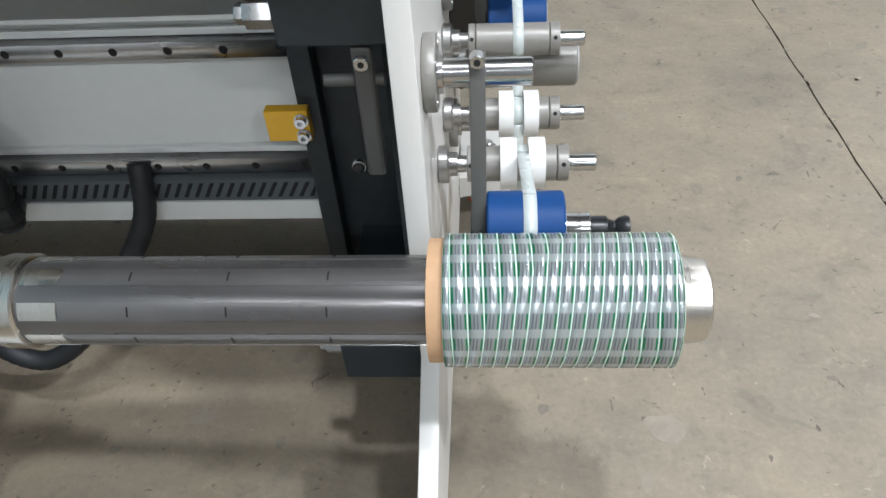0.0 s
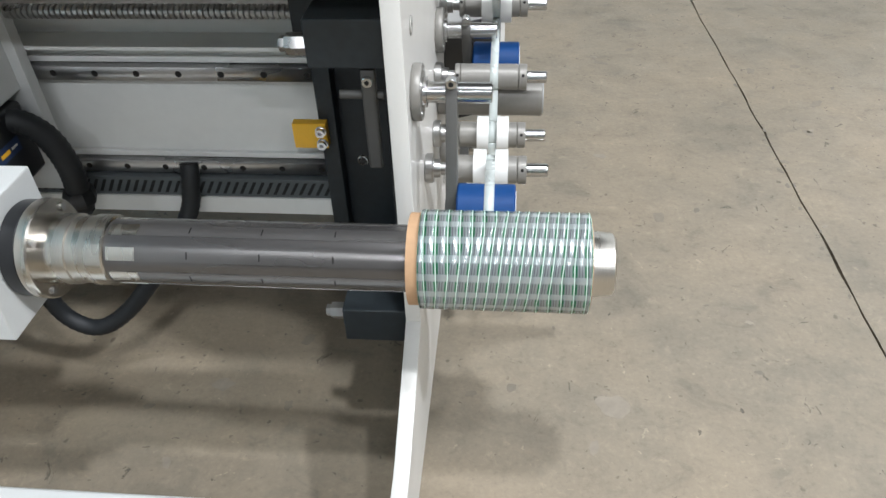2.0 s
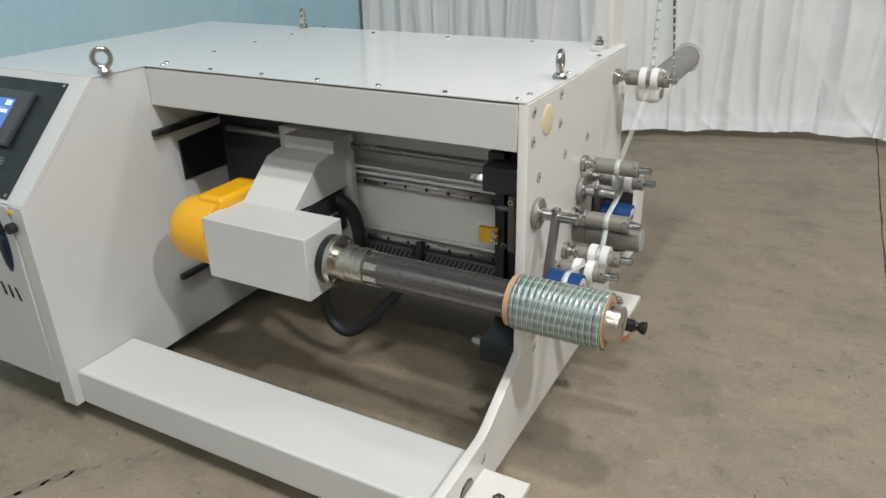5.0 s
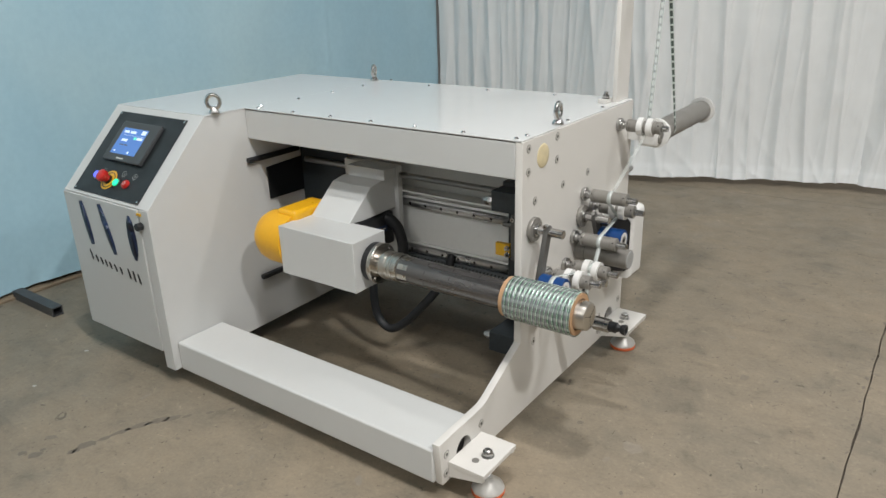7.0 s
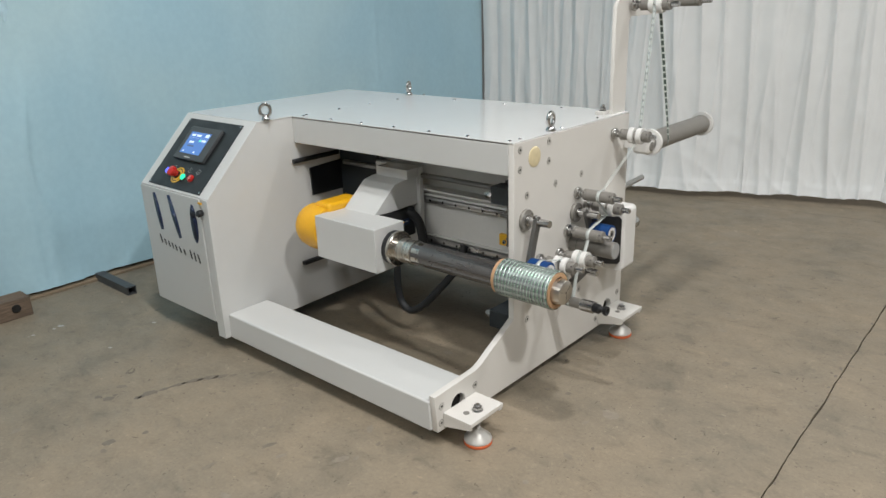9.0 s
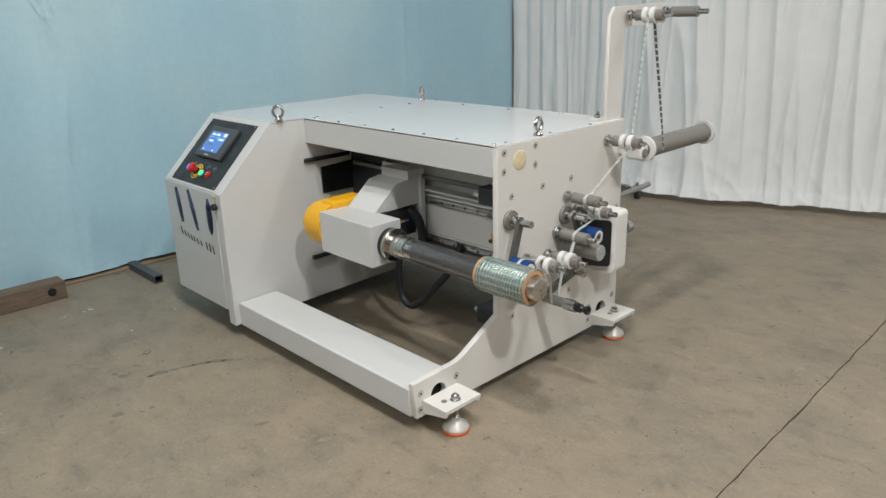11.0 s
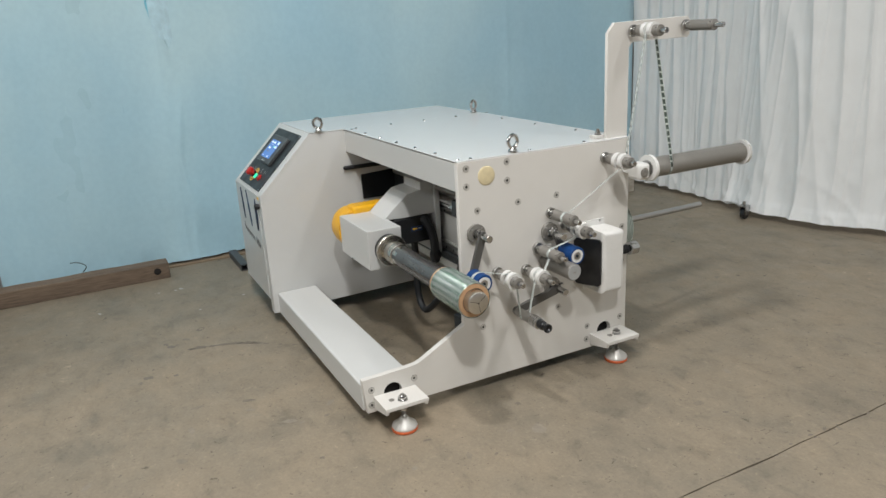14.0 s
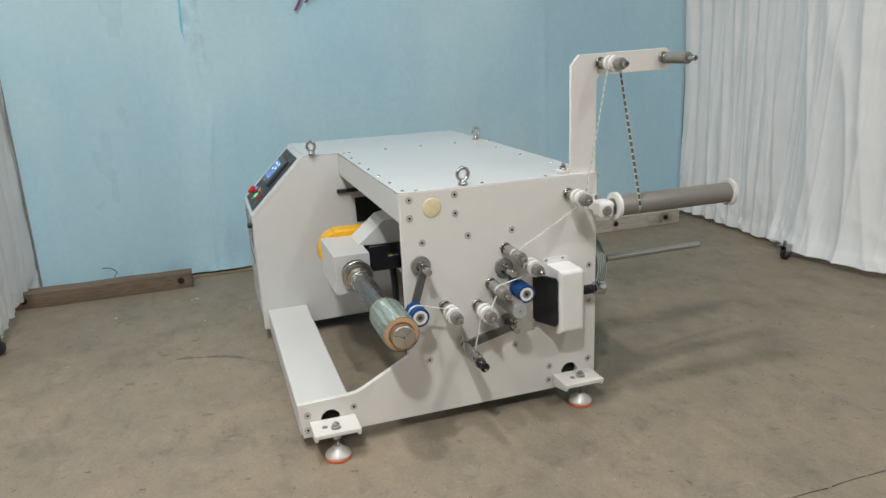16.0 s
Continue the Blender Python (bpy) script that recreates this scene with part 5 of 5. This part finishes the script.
def supply():
    # rod with the supply reel, behind the side plate
    m = Matrix.Translation((-0.148, 0.70, 0.447)) @ Matrix.Rotation(radians(8), 4, "Z") @ Matrix.Rotation(radians(-2.5), 4, "X")
    bm = rod(B(), "y", (0, 0, 0), 0.0115, -0.03, 0.585, 0.0015, 24)
    bm.transform(m)
    s = part("supply_rod", bm, STEEL, M, "bright steel supply rod")
    bm = lathe(B(), "y", (0, 0, 0), [(0.040, 0.024), (0.100, 0.024), (0.112, 0.019), (0.120, 0.014)], 24)
    bm.transform(m)
    part("rod_stop", bm, BLACKPLASTIC, s, "black stop collar")
    r = thing("supply_reel", (-0.155, 0.73, 0.32), "half-hidden supply reel of flat film behind the side plate", "film reel")
    bm = tube_ring(B(), "y", (0, 0, 0), 0.012, 0.1125, -0.003, 0.0300, 64)
    bm.transform(m)
    part("wound_film", bm, TEALFILM, r)
    for k in range(5):
        a = -0.0032 + 0.0082 * k
        bm = tube_ring(B(), "y", (0, 0, 0), 0.108, 0.1131, a, a + 0.0010, 64)
        bm.transform(m)
        part("film_rim", bm, MINT, r)


supply()


# -- the running film --
def dash_film(name="dashed_film", dark=(0.06, 0.085, 0.075), gap=(0.55, 0.60, 0.57), alpha=1.0):
    """The film's dark printed side: a row of dark green blocks between pale edges."""
    m = bpy.data.materials.new(name)
    m.use_nodes = True
    n, l = m.node_tree.nodes, m.node_tree.links
    b = n["Principled BSDF"]
    uv = n.new("ShaderNodeUVMap")
    sep = n.new("ShaderNodeSeparateXYZ")
    l.new(uv.outputs[0], sep.inputs[0])
    mul = n.new("ShaderNodeMath")
    mul.operation, mul.inputs[1].default_value = "MULTIPLY", 46
    fr = n.new("ShaderNodeMath")
    fr.operation = "FRACT"
    l.new(sep.outputs[1], mul.inputs[0])
    l.new(mul.outputs[0], fr.inputs[0])
    along = ramp(n, l, fr.outputs[0], [(0.70, dark), (0.76, gap)])
    edge = ramp(n, l, sep.outputs[0], [(0.10, (1, 1, 1)), (0.16, (0, 0, 0)), (0.84, (0, 0, 0)), (0.90, (1, 1, 1))])
    mx = n.new("ShaderNodeMix")
    mx.data_type = "RGBA"
    l.new(edge.outputs[0], mx.inputs[0])
    l.new(along.outputs[0], mx.inputs[6])
    mx.inputs[7].default_value = (0.50, 0.56, 0.52, 1)
    l.new(mx.outputs[2], b.inputs["Base Color"])
    b.inputs["Roughness"].default_value = 0.3
    b.inputs["Alpha"].default_value = alpha
    return m


DASHFILM = dash_film()
BACKFILM = dash_film("film_back", (0.62, 0.68, 0.66), (0.30, 0.34, 0.33), 0.5)


def film_run():
    f = thing("running_film", (0.085, 0.45, 0.25), "silver and pale green film threaded over the rollers", "film")
    W = 0.0058

    def span(p, q, x0=0.0855, x1=0.0855, n=14, sag=0.0, film=PALEFILM, twist=0.0):
        (y0, z0), (y1, z1) = p, q
        L = math.hypot(y1 - y0, z1 - z0)
        rows = []
        for k in range(n + 1):
            t = k / n
            x = x0 + (x1 - x0) * t
            y, z = y0 + (y1 - y0) * t, z0 + (z1 - z0) * t - sag * math.sin(math.pi * t)
            a = radians(twist * (1 - t))
            rows.append(((x - W * math.cos(a), y - W * math.sin(a), z), (x + W * math.cos(a), y + W * math.sin(a), z), L * t))
        strip_mesh("film_span", rows, f, film=film)

    def wrap(y, z, r, a0, a1, x=0.0855, n=16):
        rows = []
        for k in range(n + 1):
            a = radians(a0 + (a1 - a0) * k / n)
            rows.append(((x - W, y + r * math.cos(a), z + r * math.sin(a)), (x + W, y + r * math.cos(a), z + r * math.sin(a)), r * abs(a - radians(a0))))
        strip_mesh("film_wrap", rows, f, film=PALEFILM)

    R = 0.0188
    span((0.782, 0.700), (0.709, 1.153), 0.1022, 0.0735, n=30, film=DASHFILM, twist=90)
    rows = [((0.067 + 0.0349 * math.cos(a), 0.782 - W, 0.699 + 0.0349 * math.sin(a)), (0.067 + 0.0349 * math.cos(a), 0.782 + W, 0.699 + 0.0349 * math.sin(a)), -0.035 * a) for a in np.linspace(0.0, -2.6, 18)]
    strip_mesh("film_wrap", rows, f, film=BACKFILM)
    wrap(0.690, 1.153, R + 0.0002, 0, 180, 0.0735)
    span((0.671, 1.150), (0.589, 0.749), 0.0735, 0.0855, film=BACKFILM)
    wrap(0.571, 0.744, R, 15, -70)
    span((0.577, 0.7262), (0.356, 0.602), 0.0855, 0.0855, film=THINFILM)
    wrap(0.344, 0.587, R, 55, 215)
    span((0.3285, 0.5765), (0.388, 0.526))
    wrap(0.404, 0.537, R, 215, 300)
    span((0.400, 0.5185), (0.283, 0.4930))
    wrap(0.289, 0.475, R, 105, 230)
    span((0.2768, 0.4610), (0.2560, 0.4200))
    wrap(0.241, 0.408, R, 40, 190)
    span((0.2224, 0.405), (0.1968, 0.286))
    wrap(0.180, 0.286, 0.0166, 0, -180)
    span((0.1634, 0.286), (0.1478, 0.421))
    wrap(0.129, 0.421, R, 0, 105)
    span((0.124, 0.4392), (0.020, 0.4700), 0.0855, 0.087)
    wrap(0.013, 0.440, 0.0304, 75, 165, 0.087)


film_run()


# -- marks on the floor --
def floor_marks():
    slabs = [o for o in bpy.data.objects if o.name.startswith("slab")]
    rnd = random.Random(21)

    def blot(x, y, r, stretch, turn, material, name):
        bm = B()
        n = 26
        vs = []
        for k in range(n):
            a = 2 * math.pi * k / n
            q = r * (1 + 0.45 * noise.noise((math.cos(a) * 1.6 + x * 9, math.sin(a) * 1.6, y * 7)))
            p = Matrix.Rotation(radians(turn), 2) @ Vector((q * stretch * math.cos(a), q * math.sin(a)))
            vs.append(bm.verts.new((x + p.x, y + p.y, 0.0004)))
        bm.faces.new(vs)
        ext = bmesh.ops.extrude_face_region(bm, geom=bm.faces[:])
        bmesh.ops.translate(bm, vec=(0, 0, -0.0003), verts=[g for g in ext["geom"] if isinstance(g, bmesh.types.BMVert)])
        o = new(name, mesh_of(name, bm, material, 0))
        o.parent = slabs[0]

    for x, y, r, st, tu in ((-1.023, -0.820, 0.011, 1.6, 67), (-1.060, -0.836, 0.008, 1.4, 67), (-1.028, -0.796, 0.005, 1.5, 67), (-0.950, -0.752, 0.008, 2, 67), (-0.948, -0.717, 0.012, 2.2, 67), (-0.933, -0.672, 0.007, 2.5, 67), (-0.923, -0.629, 0.008, 3.2, 67), (-0.907, -0.581, 0.01, 3.4, 67), (-0.884, -0.537, 0.012, 2.6, 67), (-0.860, -0.508, 0.011, 2.2, 67), (-0.832, -0.476, 0.006, 2, 67), (-0.792, -0.428, 0.005, 2.2, 67), (-0.755, -0.383, 0.005, 2.4, 67), (-0.773, -0.936, 0.013, 1.4, 67), (-0.738, -0.841, 0.007, 1.4, 67), (-0.391, -0.648, 0.008, 3, 67), (0.080, -0.540, 0.006, 1.2, 67), (0.522, 0.636, 0.005, 1.6, 67), (0.014, 1.538, 0.007, 1.6, 67), (0.126, 0.119, 0.007, 1.4, 67)):
        blot(x, y, r, st, tu, STAIN, "floor_stain")
    for k in range(26):
        y = rnd.uniform(-0.4, 2.4)
        blot(0.755 - 0.012 * (y - 0.6) + rnd.choice((-1, 1)) * rnd.uniform(0.004, 0.011), y, rnd.uniform(0.002, 0.006), rnd.uniform(1.2, 2.4), rnd.uniform(60, 120), STAIN, "joint_chip")
    for k in range(170):
        blot(rnd.uniform(-1.7, 1.7), rnd.uniform(-1.3, 2.3), rnd.uniform(0.003, 0.011), rnd.uniform(1.1, 2.4), rnd.uniform(0, 180), (DUSTDARK, DUSTDARK, CHALK)[k % 3], "floor_fleck")
    for k in range(60):
        blot(rnd.uniform(-1.6, 1.4), rnd.uniform(-1.3, 2.2), rnd.uniform(0.002, 0.005), rnd.uniform(1.2, 3.0), rnd.uniform(0, 180), STAIN if rnd.random() < 0.7 else CHALK, "floor_fleck")
    for x, y, r in ((-1.743, -0.677, 0.009), (-1.735, -0.705, 0.005), (-1.742, -0.781, 0.005), (-1.74, -0.80, 0.003), (-1.607, -1.059, 0.008), (-1.386, -0.643, 0.005), (-1.467, -0.425, 0.005)):
        blot(x, y, r, 1.5, 30, PALECHIP, "floor_chip")
    for x, y, r, st, tu in ((0.290, 0.087, 0.024, 1.2, 20), (-0.179, -0.565, 0.012, 2.0, 70), (-0.149, -0.535, 0.006, 2.0, 110), (-0.36, 0.10, 0.014, 1.3, 0)):
        blot(x, y, r, st, tu, CHALK, "floor_scuff")


floor_marks()
